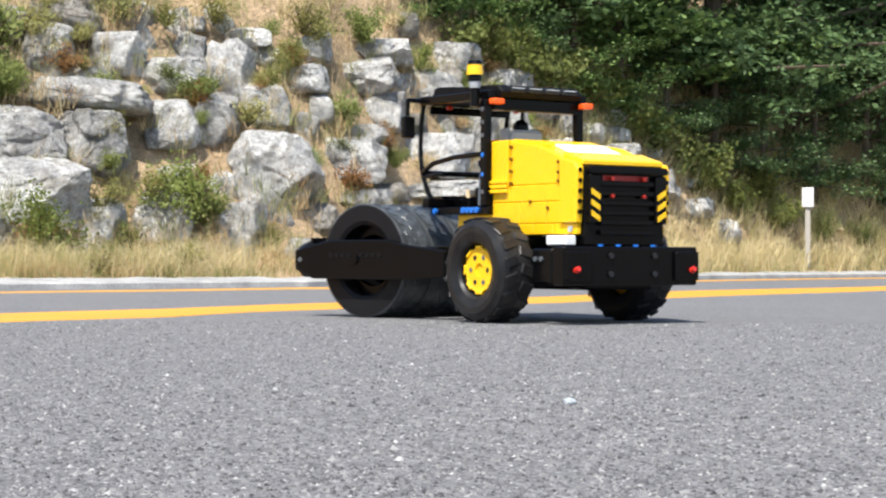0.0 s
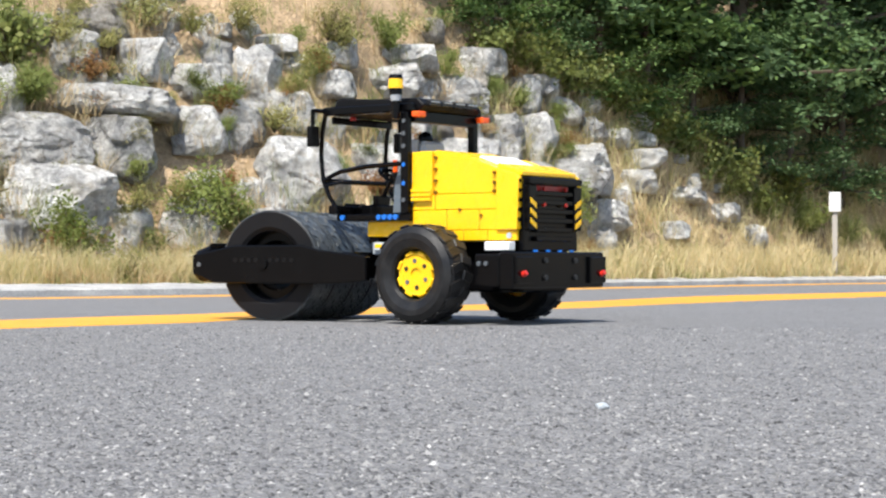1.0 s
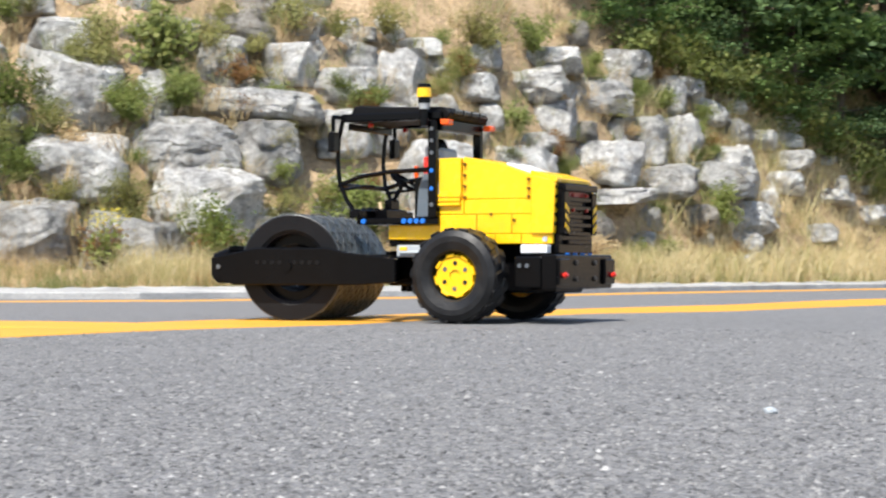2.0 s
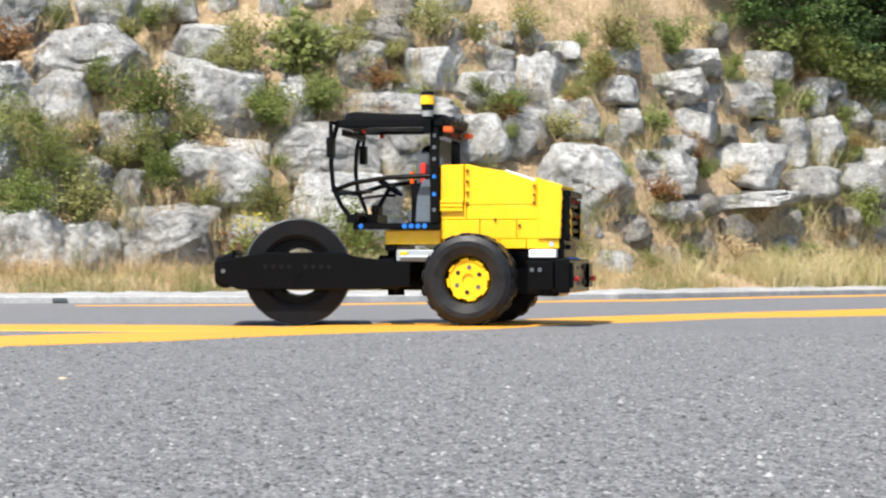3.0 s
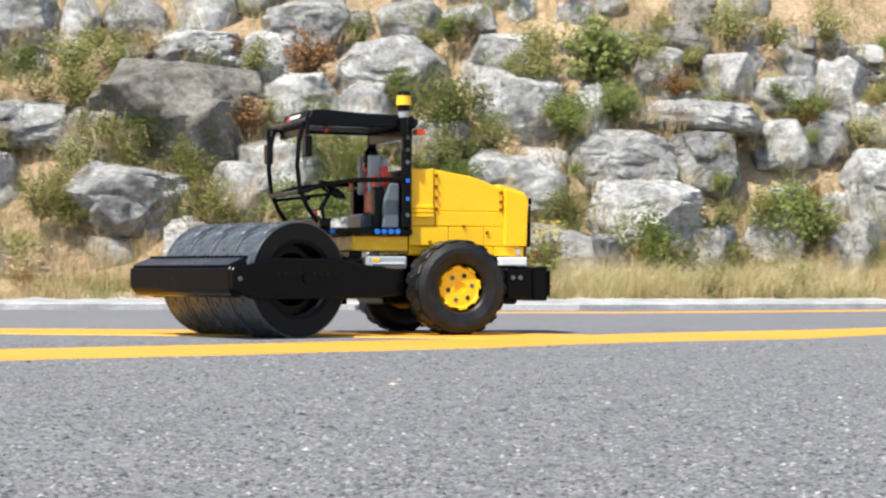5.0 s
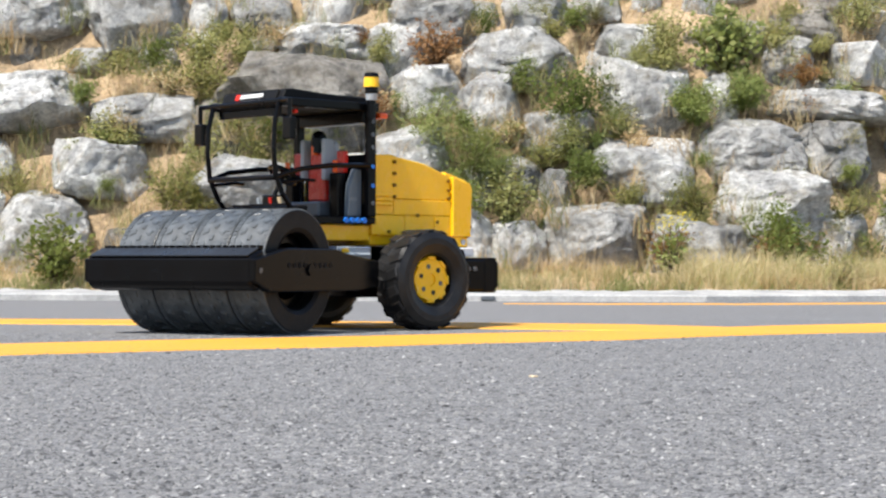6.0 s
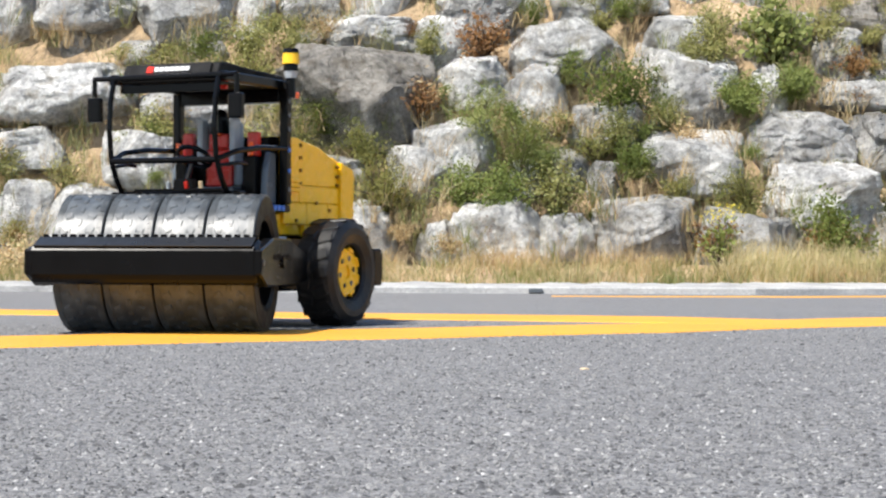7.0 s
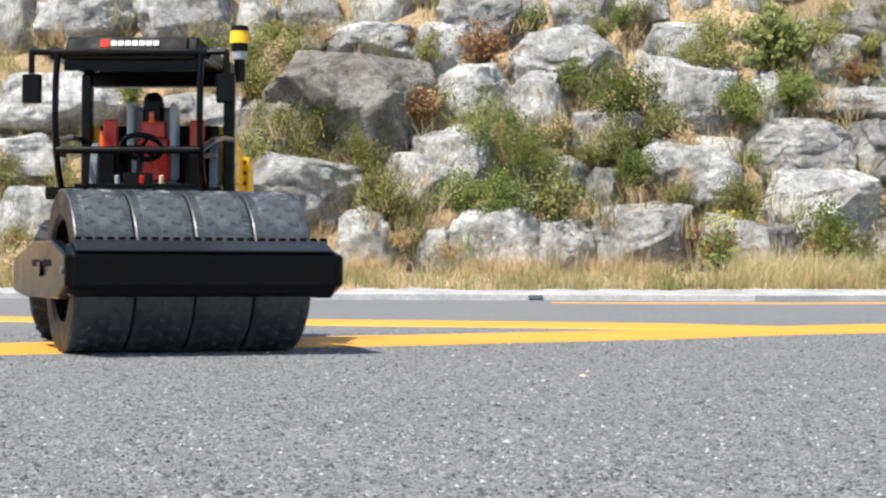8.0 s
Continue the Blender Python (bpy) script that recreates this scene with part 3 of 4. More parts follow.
def build_roller():
    top = thing("model_road_roller", None, "yellow and black brick-built model road roller driving on the asphalt", "toy roller")

    # --- engine hood, brick by brick ---
    bm = bmesh.new()
    prism(bm, [(0.036, 0.079), (0.036, 0.162), (0.012, 0.162), (-0.030, 0.156), (-0.083, 0.138), (-0.083, 0.079)], -0.046, 0.046)
    part("hood_core", bm, YELLOW, top)
    rows = [(0.0785, 0.0880), (0.0885, 0.1075), (0.108, 0.1225)]
    cuts = [[0.0, -0.024, -0.052, -0.0855], [0.037, -0.004, -0.042, -0.0855], [0.037, 0.010, -0.064, -0.0855]]
    for (z0, z1), xs in zip(rows, cuts):
        for x1, x0 in zip(xs, xs[1:]):
            for s in (-1, 1):
                bm = bmesh.new()
                box(bm, x0 + 0.0003, x1 - 0.0003, s * 0.0455, s * 0.0500, z0, z1, 0.0006)
                part("brick", bm, YELLOW, top)
    for s in (-1, 1):
        bm = bmesh.new()
        prism(bm, [(0.037, 0.1230), (0.037, 0.1640), (0.0125, 0.1645), (0.0125, 0.1230)], s * 0.0455, s * 0.0515, 0.0008)
        part("hood_post", bm, YELLOW, top)
        bm = bmesh.new()
        prism(bm, [(0.012, 0.1230), (0.012, 0.1640), (-0.030, 0.1575), (-0.0630, 0.1460), (-0.0630, 0.1230)], s * 0.0455, s * 0.0490, 0.0008)
        part("side_panel", bm, YELLOW, top)
        bm = bmesh.new()
        prism(bm, [(-0.0635, 0.0885), (-0.0635, 0.1460), (-0.0860, 0.1405), (-0.0890, 0.1350), (-0.0870, 0.0885)], s * 0.0455, s * 0.0530, 0.0008)
        part("rear_post", bm, YELLOW, top)
        for i in range(3):
            bm = bmesh.new()
            box(bm, 0.0372, 0.013, s * 0.0500, s * 0.0535, 0.1165 + i * 0.0042, 0.1198 + i * 0.0042, 0.0005)
            part("vent_plate", bm, YELLOW, top)
        # plugs for the side's pin holes, the holes' shade put into their colour
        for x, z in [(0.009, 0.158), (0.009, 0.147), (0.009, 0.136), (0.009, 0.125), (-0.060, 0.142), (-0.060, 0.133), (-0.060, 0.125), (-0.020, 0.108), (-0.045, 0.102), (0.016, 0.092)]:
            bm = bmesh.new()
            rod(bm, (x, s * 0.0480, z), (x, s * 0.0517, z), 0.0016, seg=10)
            part("pin_hole", bm, HOLE_SHADE, top, "dark plug painted like a shaded pin hole")
        # rear plugs are black, the colour of the holes' shade
        for z in (0.098, 0.107, 0.116, 0.125, 0.134):
            bm = bmesh.new()
            rod(bm, (-0.0868, s * 0.0495, z), (-0.0892, s * 0.0495, z), 0.0022, seg=10)
            part("pin_hole", bm, BLACK, top, "dark plug painted like a shaded pin hole")
        bm = bmesh.new()
        pin(bm, -0.078, s * 0.0515, 0.083, 0.0028, 0.001)
        part("pin", bm, LIGHT_GREY, top, "grey pin")
    # sloped top plates
    slope = math.degrees(math.atan2(0.0165, 0.048))
    for x, w, mat, lab in ((0.012, 0.046, YELLOW, ""), (-0.026, 0.028, WHITE, "white cover plate with a thin dark line")):
        bm = bmesh.new()
        box(bm, -0.0485, 0, -w, w, 0, 0.0028, 0.0007)
        m = pose(x, 0, 0.1628 if mat is YELLOW else 0.1575, 0, 0, 0) @ pose(0, 0, 0, 0, -slope * (0.75 if mat is YELLOW else 1.0), 0)
        bmesh.ops.transform(bm, matrix=m, verts=bm.verts[:])
        part("hood_plate", bm, mat, top, lab)
    bm = bmesh.new()
    box(bm, 0.012, 0.036, -0.0455, 0.0455, 0.1612, 0.1645, 0.0007)
    part("hood_plate", bm, YELLOW, top)
    bm = bmesh.new()
    prism(bm, [(-0.060, 0.1465), (-0.060, 0.1510), (-0.0880, 0.1430), (-0.0880, 0.1385)], -0.0455, 0.0455, 0.0008)
    part("hood_plate", bm, YELLOW, top)

    # --- grille ---
    bm = bmesh.new()
    box(bm, -0.0900, -0.0835, -0.0450, 0.0450, 0.069, 0.1375, 0.0008)
    part("grille_frame", bm, BLACK, top)
    bm = bmesh.new()
    box(bm, -0.0965, -0.0860, -0.0440, 0.0440, 0.1310, 0.1375, 0.0008)
    part("grille_lip", bm, BLACK, top)
    for i in range(6):
        bm = bmesh.new()
        box(bm, -0.0945, -0.0890, -0.0300, 0.0300, 0.078 + i * 0.0085, 0.0825 + i * 0.0085, 0.0006)
        part("grille_slat", bm, BLACK, top)
    bm = bmesh.new()
    box(bm, -0.0912, -0.0895, -0.026, 0.026, 0.1215, 0.1300, 0.0004)
    part("grille_plate", bm, DARK_RED, top, "dark red plate behind the grille")
    for s in (-1, 1):
        for z in (0.112, 0.127):
            bm = bmesh.new()
            rod(bm, (-0.0925, s * 0.018, z), (-0.0955, s * 0.018, z), 0.0018, seg=10)
            part("tail_light", bm, DARK_RED, top, "small red lamp")
        bm = bmesh.new()
        box(bm, -0.0955, -0.0885, s * 0.0315, s * 0.0440, 0.088, 0.1300, 0.0008)
        part("grille_post", bm, BLACK, top)
        for i in range(3):
            bm = bmesh.new()
            prism(bm, [(0, 0), (0.0006, 0), (0.0006, 0.0048), (0, 0.0048)], -0.0048, 0.0048, 0)
            m = pose(-0.0962, s * 0.0378, 0.092 + i * 0.0095) @ Matrix(((1, 0, 0, 0), (0, 1, 0, 0), (0, s * 0.55, 1, 0), (0, 0, 0, 1)))
            bmesh.ops.transform(bm, matrix=m, verts=bm.verts[:])
            part("hazard_stripe", bm, YELLOW, top, "yellow warning stripe")

    # --- bumper and chassis ---
    bm = bmesh.new()
    box(bm, -0.1000, -0.0840, -0.0765, 0.0765, 0.034, 0.0680, 0.0015)
    part("rear_bumper", bm, BLACK, top)
    for s in (-1, 1):
        bm = bmesh.new()
        box(bm, -0.0838, -0.0560, s * 0.0600, s * 0.0765, 0.036, 0.0660, 0.0015)
        part("bumper_end", bm, BLACK, top)
        bm = bmesh.new()
        box(bm, -0.1035, -0.1002, s * 0.048, s * 0.0755, 0.0385, 0.0640, 0.0010)
        part("bumper_pad", bm, BLACK, top)
        bm = bmesh.new()
        rod(bm, (-0.1036, s * 0.066, 0.047), (-0.1075, s * 0.066, 0.049), 0.0028, 0.0024, 12)
        part("tail_light", bm, RED, top, "small red lamp")
        bm = bmesh.new()
        rod(bm, (-0.1004, s * 0.025, 0.060), (-0.1022, s * 0.025, 0.060), 0.0026, seg=10)
        rod(bm, (-0.1004, s * 0.025, 0.044), (-0.1022, s * 0.025, 0.044), 0.0026, seg=10)
        part("bumper_pin", bm, CHARCOAL, top)
        for x in (-0.062, -0.070):
            bm = bmesh.new()
            rod(bm, (x, s * 0.0766, 0.057), (x, s * 0.0782, 0.057), 0.0022, seg=10)
            part("pin", bm, DARK_GREY, top, "grey pin")
    for y in (-0.03, -0.01, 0.01, 0.03):
        bm = bmesh.new()
        pin(bm, -0.093, y, 0.0682, 0.0024, 0.0016, "z")
        part("pin", bm, BLUE, top, "blue pin")
    bm = bmesh.new()
    box(bm, -0.0840, -0.0560, 0.0500, 0.0610, 0.0690, 0.0775, 0.0008)
    part("plate_brick", bm, WHITE, top, "white brick above the bumper")
    bm = bmesh.new()
    box(bm, -0.0835, 0.060, -0.038, 0.038, 0.030, 0.0780, 0.002)
    part("chassis", bm, BLACK, top)
    bm = bmesh.new()
    rod(bm, (0, -0.070, WHEEL_R), (0, 0.070, WHEEL_R), 0.009, seg=14)
    part("rear_axle", bm, BLACK, top)
    bm = bmesh.new()
    box(bm, 0.0605, 0.110, -0.020, 0.020, 0.036, 0.072, 0.002)
    rod(bm, (PIVOT, 0, 0.030), (PIVOT, 0, 0.080), 0.009, seg=16)
    part("hinge", bm, BLACK, top)
    for s in (-1, 1):
        bm = bmesh.new()
        box(bm, 0.042, 0.082, s * 0.040, s * 0.056, 0.0655, 0.0775, 0.001)
        rod(bm, (0.045, s * 0.0565, 0.0700), (0.078, s * 0.0565, 0.0700), 0.0018, seg=8)
        part("motor_block", bm, LIGHT_GREY, top, "light grey motor block under the cab")
        bm = bmesh.new()
        box(bm, 0.070, 0.078, s * 0.0562, s * 0.0575, 0.072, 0.0755, 0.0004)
        part("marker_tile", bm, YELLOW, top, "small yellow tile")
    bm = bmesh.new()
    box(bm, 0.0372, 0.096, -0.047, 0.047, 0.0830, 0.0980, 0.001)
    part("floor_beam", bm, YELLOW, top)
    bm = bmesh.new()
    box(bm, 0.084, 0.097, -0.044, 0.044, 0.0760, 0.0828, 0.001)
    part("under_frame", bm, BLACK, top)

    # --- cab ---
    bm = bmesh.new()
    box(bm, 0.036, 0.128, -0.056, 0.056, 0.0985, 0.1050, 0.001)
    part("cab_floor", bm, BLACK, top)
    bm = bmesh.new()
    box(bm, 0.122, 0.133, -0.063, 0.063, 0.1052, 0.1140, 0.001)
    part("front_sill", bm, BLACK, top)
    for s in (-1, 1):
        for x in (0.052, 0.059, 0.066, 0.073, 0.119):
            bm = bmesh.new()
            pin(bm, x, s * 0.0568, 0.1017, 0.0027, 0.0016)
            part("pin", bm, BLUE, top, "blue pin")
        bm = bmesh.new()
        box(bm, 0.0375, 0.0465, s * 0.0500, s * 0.0580, 0.1052, 0.2030, 0.0012)
        part("rear_pillar", bm, BLACK, top)
        for z in (0.118, 0.134, 0.152, 0.170, 0.182, 0.194):
            bm = bmesh.new()
            rod(bm, (0.042, s * 0.0575, z), (0.042, s * 0.0585, z), 0.0022, seg=10)
            part("pillar_hole", bm, BLUE if z in (0.152, 0.134) else DARK_GREY, top)
        bm = bmesh.new()
        tube(bm, [(0.128, s * 0.0510, 0.106), (0.142, s * 0.0510, 0.124), (0.150, s * 0.0510, 0.142), (0.1525, s * 0.0510, 0.165), (0.151, s * 0.0510, 0.188), (0.146, s * 0.0510, 0.2075)], 0.0024)
        part("front_pillar", bm, BLACK, top)
        bm = bmesh.new()
        tube(bm, [(0.150, s * 0.0510, 0.139), (0.125, s * 0.0555, 0.147), (0.090, s * 0.056, 0.1515), (0.046, s * 0.0570, 0.153)], 0.0024)
        part("side_rail", bm, BLACK, top)
        bm = bmesh.new()
        tube(bm, [(0.149, s * 0.0510, 0.134), (0.120, s * 0.0545, 0.1375), (0.108, s * 0.0545, 0.137)], 0.0016)
        part("grab_rail", bm, BLACK, top)
        # roof rail, mirror, lamps
        bm = bmesh.new()
        box(bm, 0.033, 0.146, s * 0.0485, s * 0.0570, 0.2032, 0.2115, 0.0012)
        part("roof_rail", bm, BLACK, top)
        bm = bmesh.new()
        tube(bm, [(0.146, s * 0.054, 0.2080), (0.148, s * 0.0690, 0.2080), (0.148, s * 0.0690, 0.193)], 0.0022)
        part("mirror_arm", bm, BLACK, top)
        bm = bmesh.new()
        box(bm, 0.1445, 0.1515, s * 0.0620, s * 0.0750, 0.172, 0.1925, 0.0012)
        part("mirror", bm, BLACK, top, "black side mirror")
        bm = bmesh.new()
        box(bm, 0.0235, 0.0328, s * 0.0460, s * 0.0580, 0.1975, 0.2030, 0.0010)
        part("indicator_lamp", bm, ORANGE, top, "orange indicator lamp")
        bm = bmesh.new()
        box(bm, 0.118, 0.122, s * 0.037, s * 0.043, 0.1985, 0.2025, 0.0008)
        part("work_lamp", bm, RED, top, "red lamp under the roof")
    bm = bmesh.new()
    rod(bm, (0.150, -0.0510, 0.139), (0.150, 0.0510, 0.139), 0.0026, seg=10)
    part("front_rail", bm, BLACK, top)
    bm = bmesh.new()
    rod(bm, (0.146, -0.0550, 0.2080), (0.146, 0.0550, 0.2080), 0.0026, seg=10)
    part("roof_crossbar", bm, BLACK, top)
    bm = bmesh.new()
    prism(bm, [(0.030, 0.2045), (0.026, 0.2100), (0.034, 0.2165), (0.090, 0.2180), (0.128, 0.2205), (0.136, 0.2195), (0.1415, 0.2080), (0.141, 0.2030), (0.120, 0.2060)], -0.0470, 0.0470, 0.0012)
    part("roof_panel", bm, MATTE, top, "black roof panel")
    bm = bmesh.new()
    box(bm, 0.1395, 0.1425, -0.0475, 0.0475, 0.1955, 0.2028, 0.0008)
    part("front_fascia", bm, BLACK, top)
    bm = bmesh.new()
    box(bm, 0.034, 0.0462, -0.0495, 0.0495, 0.1930, 0.2042, 0.0008)
    part("rear_beam", bm, BLACK, top)
    for y in (-0.030, -0.010, 0.010, 0.030):
        bm = bmesh.new()
        box(bm, 0.0245, 0.030, y - 0.0085, y + 0.0085, 0.2095, 0.2145, 0.0006)
        part("roof_tile", bm, CHARCOAL, top)
        # light grey strip paints the glint along the tile's rear edge
        bm = bmesh.new()
        box(bm, 0.0240, 0.0246, y - 0.0070, y + 0.0070, 0.2128, 0.2138, 0)
        part("tile_edge", bm, LIGHT_GREY, top)
    visor = pose(0.13875, 0, 0.21375, 0, 64.4, 0)
    bm = bmesh.new()
    box(bm, -0.0058, 0.0058, -0.0400, 0.0400, -0.0004, 0.0022, 0.0006, visor)
    part("visor_tile", bm, MATTE, top)
    bm = bmesh.new()
    box(bm, -0.0030, 0.0030, -0.0215, -0.0155, 0.0023, 0.0029, 0, visor)
    part("badge", bm, STICKER_RED, top, "red badge on the roof's front")
    for y0, y1 in [(-0.0142 + i * 0.0050, -0.0102 + i * 0.0050) for i in range(7)]:
        bm = bmesh.new()
        box(bm, -0.0020, 0.0020, y0, y1, 0.0023, 0.0029, 0, visor)
        part("lettering_bar", bm, STICKER_WHITE, top, "white lettering bar")
    # beacon
    bm = bmesh.new()
    rod(bm, (0.048, 0.0625, 0.196), (0.048, 0.0625, 0.2130), 0.0042, seg=12)
    part("beacon_post", bm, BLACK, top)
    bm = bmesh.new()
    rod(bm, (0.048, 0.0625, 0.2132), (0.048, 0.0625, 0.2190), 0.0050, 0.0060, 14)
    part("beacon_collar", bm, LIGHT_GREY, top, "grey collar")
    bm = bmesh.new()
    rod(bm, (0.048, 0.0625, 0.2192), (0.048, 0.0625, 0.2250), 0.0064, seg=14)
    part("beacon_base", bm, BLACK, top)
    bm = bmesh.new()
    rod(bm, (0.048, 0.0625, 0.2252), (0.048, 0.0625, 0.2345), 0.0076, 0.0070, 18)
    part("beacon_lens", bm, YELLOW, top, "yellow beacon lens")
    bm = bmesh.new()
    rod(bm, (0.048, 0.0625, 0.2347), (0.048, 0.0625, 0.2385), 0.0074, 0.0060, 18)
    part("beacon_cap", bm, BLACK, top)
    bm = bmesh.new()
    box(bm, 0.0372, 0.0400, -0.0452, 0.0452, 0.1052, 0.1640, 0.0006)
    part("bulkhead", bm, BLACK, top)
    bm = bmesh.new()
    box(bm, 0.1265, 0.1295, -0.0430, 0.0430, 0.1142, 0.1165, 0.0005)
    part("dash_rail", bm, BLACK, top)
    # seat, console and steering wheel
    bm = bmesh.new()
    box(bm, 0.050, 0.078, -0.022, 0.022, 0.1052, 0.1200, 0.002)
    part("seat_base", bm, DARK_GREY, top)
    bm = bmesh.new()
    box(bm, 0.048, 0.056, -0.0180, 0.0180, 0.1202, 0.1770, 0.003)
    part("seat_back", bm, LIGHT_GREY, top, "light grey seat back")
    for s in (-1, 1):
        bm = bmesh.new()
        box(bm, 0.0562, 0.0690, s * 0.0135, s * 0.0185, 0.1400, 0.1790, 0.0015)
        part("seat_wing", bm, LIGHT_GREY, top, "light grey wing of the seat back")
    bm = bmesh.new()
    box(bm, 0.0562, 0.064, -0.0125, 0.0125, 0.1202, 0.1530, 0.002)
    box(bm, 0.0565, 0.0635, -0.0095, 0.0095, 0.1535, 0.1660, 0.001)
    part("seat_pad", bm, RED, top, "red seat pad")
    bm = bmesh.new()
    rod(bm, (0.0605, 0, 0.1662), (0.0605, 0, 0.1800), 0.0082, 0.0078, 16)
    bmesh.ops.create_icosphere(bm, subdivisions=2, radius=0.0078, matrix=Matrix.Translation((0.0605, 0, 0.1800)))
    part("headrest", bm, BLACK, top)
    bm = bmesh.new()
    rod(bm, (0.0655, 0, 0.1640), (0.0655, 0, 0.1720), 0.0034, seg=10)
    part("seat_clip", bm, ORANGE, top, "orange clip on the seat")
    for s in (-1, 1):
        bm = bmesh.new()
        box(bm, 0.060, 0.070, s * 0.028, s * 0.040, 0.1052, 0.1460, 0.001)
        part("console", bm, BLACK, top)
        bm = bmesh.new()
        prism(bm, [(0.047, 0.1052), (0.047, 0.1490), (0.056, 0.1500), (0.062, 0.1340), (0.064, 0.1052)], s * 0.0415, s * 0.0480, 0.0012)
        part("side_panel", bm, SLATE, top, "slate grey side panel of the cab")
        bm = bmesh.new()
        box(bm, 0.055, 0.061, s * 0.027, s * 0.038, 0.1462, 0.1670, 0.001)
        part("lever_block", bm, RED, top, "red block beside the seat")
        bm = bmesh.new()
        rod(bm, (0.0697, s * 0.036, 0.1462), (0.0697, s * 0.036, 0.158), 0.0024, seg=8)
        part("lever", bm, ORANGE, top)
    bm = bmesh.new()
    box(bm, 0.110, 0.126, -0.024, 0.024, 0.1052, 0.1150, 0.001)
    box(bm, 0.112, 0.120, -0.010, 0.010, 0.1150, 0.1250, 0.001)
    part("dashboard", bm, BLACK, top)
    for y, mat, lab in ((0.004, RED, "red button"), (0.018, TAN, "tan lever knob"), (-0.014, LIGHT_GREY, "grey knob")):
        bm = bmesh.new()
        rod(bm, (0.119, y, 0.1150), (0.121, y, 0.1225), 0.0020, 0.0017, 10)
        part("knob", bm, mat, top, lab)
    bm = bmesh.new()
    tilt = pose(0.102, 0, 0.1440, 0, -34, 0)
    hoop(bm, tilt, 0.0145, 0.0020)
    for a in (0.5, 2.6, 4.7):
        rod(bm, tilt @ Vector((0, 0, 0)), tilt @ Vector((0.0145 * math.cos(a), 0.0145 * math.sin(a), 0)), 0.0015, seg=6)
    rod(bm, tilt @ Vector((0, 0, 0.002)), (0.116, 0, 0.1200), 0.0024, seg=8)
    part("steering_wheel", bm, BLACK, top)

    # --- rear wheels ---
    wheels = []
    blocks = {side: lug_mesh(0.038, WHEEL_R, 0.0014, side) for side in (-1, 1)}
    for s in (-1, 1):
        w = part("wheel", tyre(0.038, WHEEL_R, 0.0235, 0.0014, 0.007), TYRE, top, "black lugged rubber tyre")
        for side, me in blocks.items():
            for i in range(18):
                lug = new("tread_block", me)
                lug.parent = w
                lug.rotation_euler = (0, -2 * math.pi * (i + (0.5 if side > 0 else 0)) / 18, 0)
        part("rim", rim(s), YELLOW, w, "yellow wheel rim")
        for i in range(6):
            a = 2 * math.pi * i / 6
            bm = bmesh.new()
            rod(bm, (0.0125 * math.cos(a), s * 0.0095, 0.0125 * math.sin(a)), (0.0125 * math.cos(a), s * 0.0115, 0.0125 * math.sin(a)), 0.0023, seg=10)
            part("rim_pin", bm, CHARCOAL if i % 2 else DARK_GREY, w)
        w.location = (0, s * 0.081, WHEEL_R)
        wheels.append(w)

    # --- front frame with the drum, origin at the hinge ---
    bm = bmesh.new()
    box(bm, 0.004, 0.020, -0.084, 0.084, 0.042, 0.068, 0.0015)
    front = part("front_frame", bm, BLACK, top, "black yoke that carries the drum")
    dx = DRUM_X - PIVOT
    for s in (-1, 1):
        bm = bmesh.new()
        prism(bm, [(-0.012, 0.0400), (-0.012, 0.0640), (0.040, 0.0700), (0.060, 0.0745), (0.136, 0.0745), (0.1840, 0.0650), (0.1840, 0.0460), (0.160, 0.0370), (0.030, 0.0370)], s * 0.0825, s * 0.0915, 0.0012)
        part("side_beam", bm, BLACK, front)
        for i in range(9):
            if i == 4:
                continue
            bm = bmesh.new()
            rod(bm, (dx + (i - 4) * 0.008, s * 0.0905, 0.0600), (dx + (i - 4) * 0.008, s * 0.0920, 0.0600), 0.0024, seg=10)
            part("beam_hole", bm, MATTE, front)
        bm = bmesh.new()
        rod(bm, (dx, s * 0.0780, 0.0560), (dx, s * 0.0935, 0.0560), 0.0050, seg=14)
        part("drum_axle", bm, BLACK, front)
        bm = bmesh.new()
        rod(bm, (0.176, s * 0.0905, 0.0555), (0.176, s * 0.0922, 0.0555), 0.0024, seg=10)
        part("pin", bm, DARK_GREY, front, "grey pin")
    bm = bmesh.new()
    prism(bm, [(0.1850, 0.0440), (0.1785, 0.0385), (0.1700, 0.0385), (0.1640, 0.0730), (0.1680, 0.0730), (0.1850, 0.0665)], -0.0875, 0.0875, 0.0022)
    part("front_bar", bm, BLACK, front)
    bm = bmesh.new()
    prism(bm, [(0.1845, 0.0670), (0.1672, 0.0736), (0.1680, 0.0748), (0.1853, 0.0682)], -0.0840, 0.0840, 0.0003)
    part("scraper_plate", bm, CHARCOAL, front, "dark grey sloping scraper plate")
    bm = bmesh.new()
    box(bm, 0.1635, 0.1675, -0.0021, 0.0021, 0.0728, 0.0768, 0.0004)
    tooth = mesh_of("scraper_tooth", bm, BLACK)
    for i in range(24):
        t = new("scraper_tooth", tooth)
        t.parent = front
        t.location = (0, -0.0799 + i * 0.0071, 0)
    bm = bmesh.new()
    lathe(bm, [(-0.066, 0.0250), (0.066, 0.0250), (0.066, 0.0342), (-0.066, 0.0342)], 32)
    hub = part("drum_core", bm, BLACK, front)
    hub.location = (dx, 0, DRUM_R)
    drums = [hub]
    for i in range(4):
        d = part("drum_tyre", drum_tyre(0.0392), DRUM_RUBBER, front, "dusty grey rubber drum ring")
        drums.append(d)
    return top, front, wheels, drums


ROLLER, FRONT, WHEELS, DRUMS = build_roller()

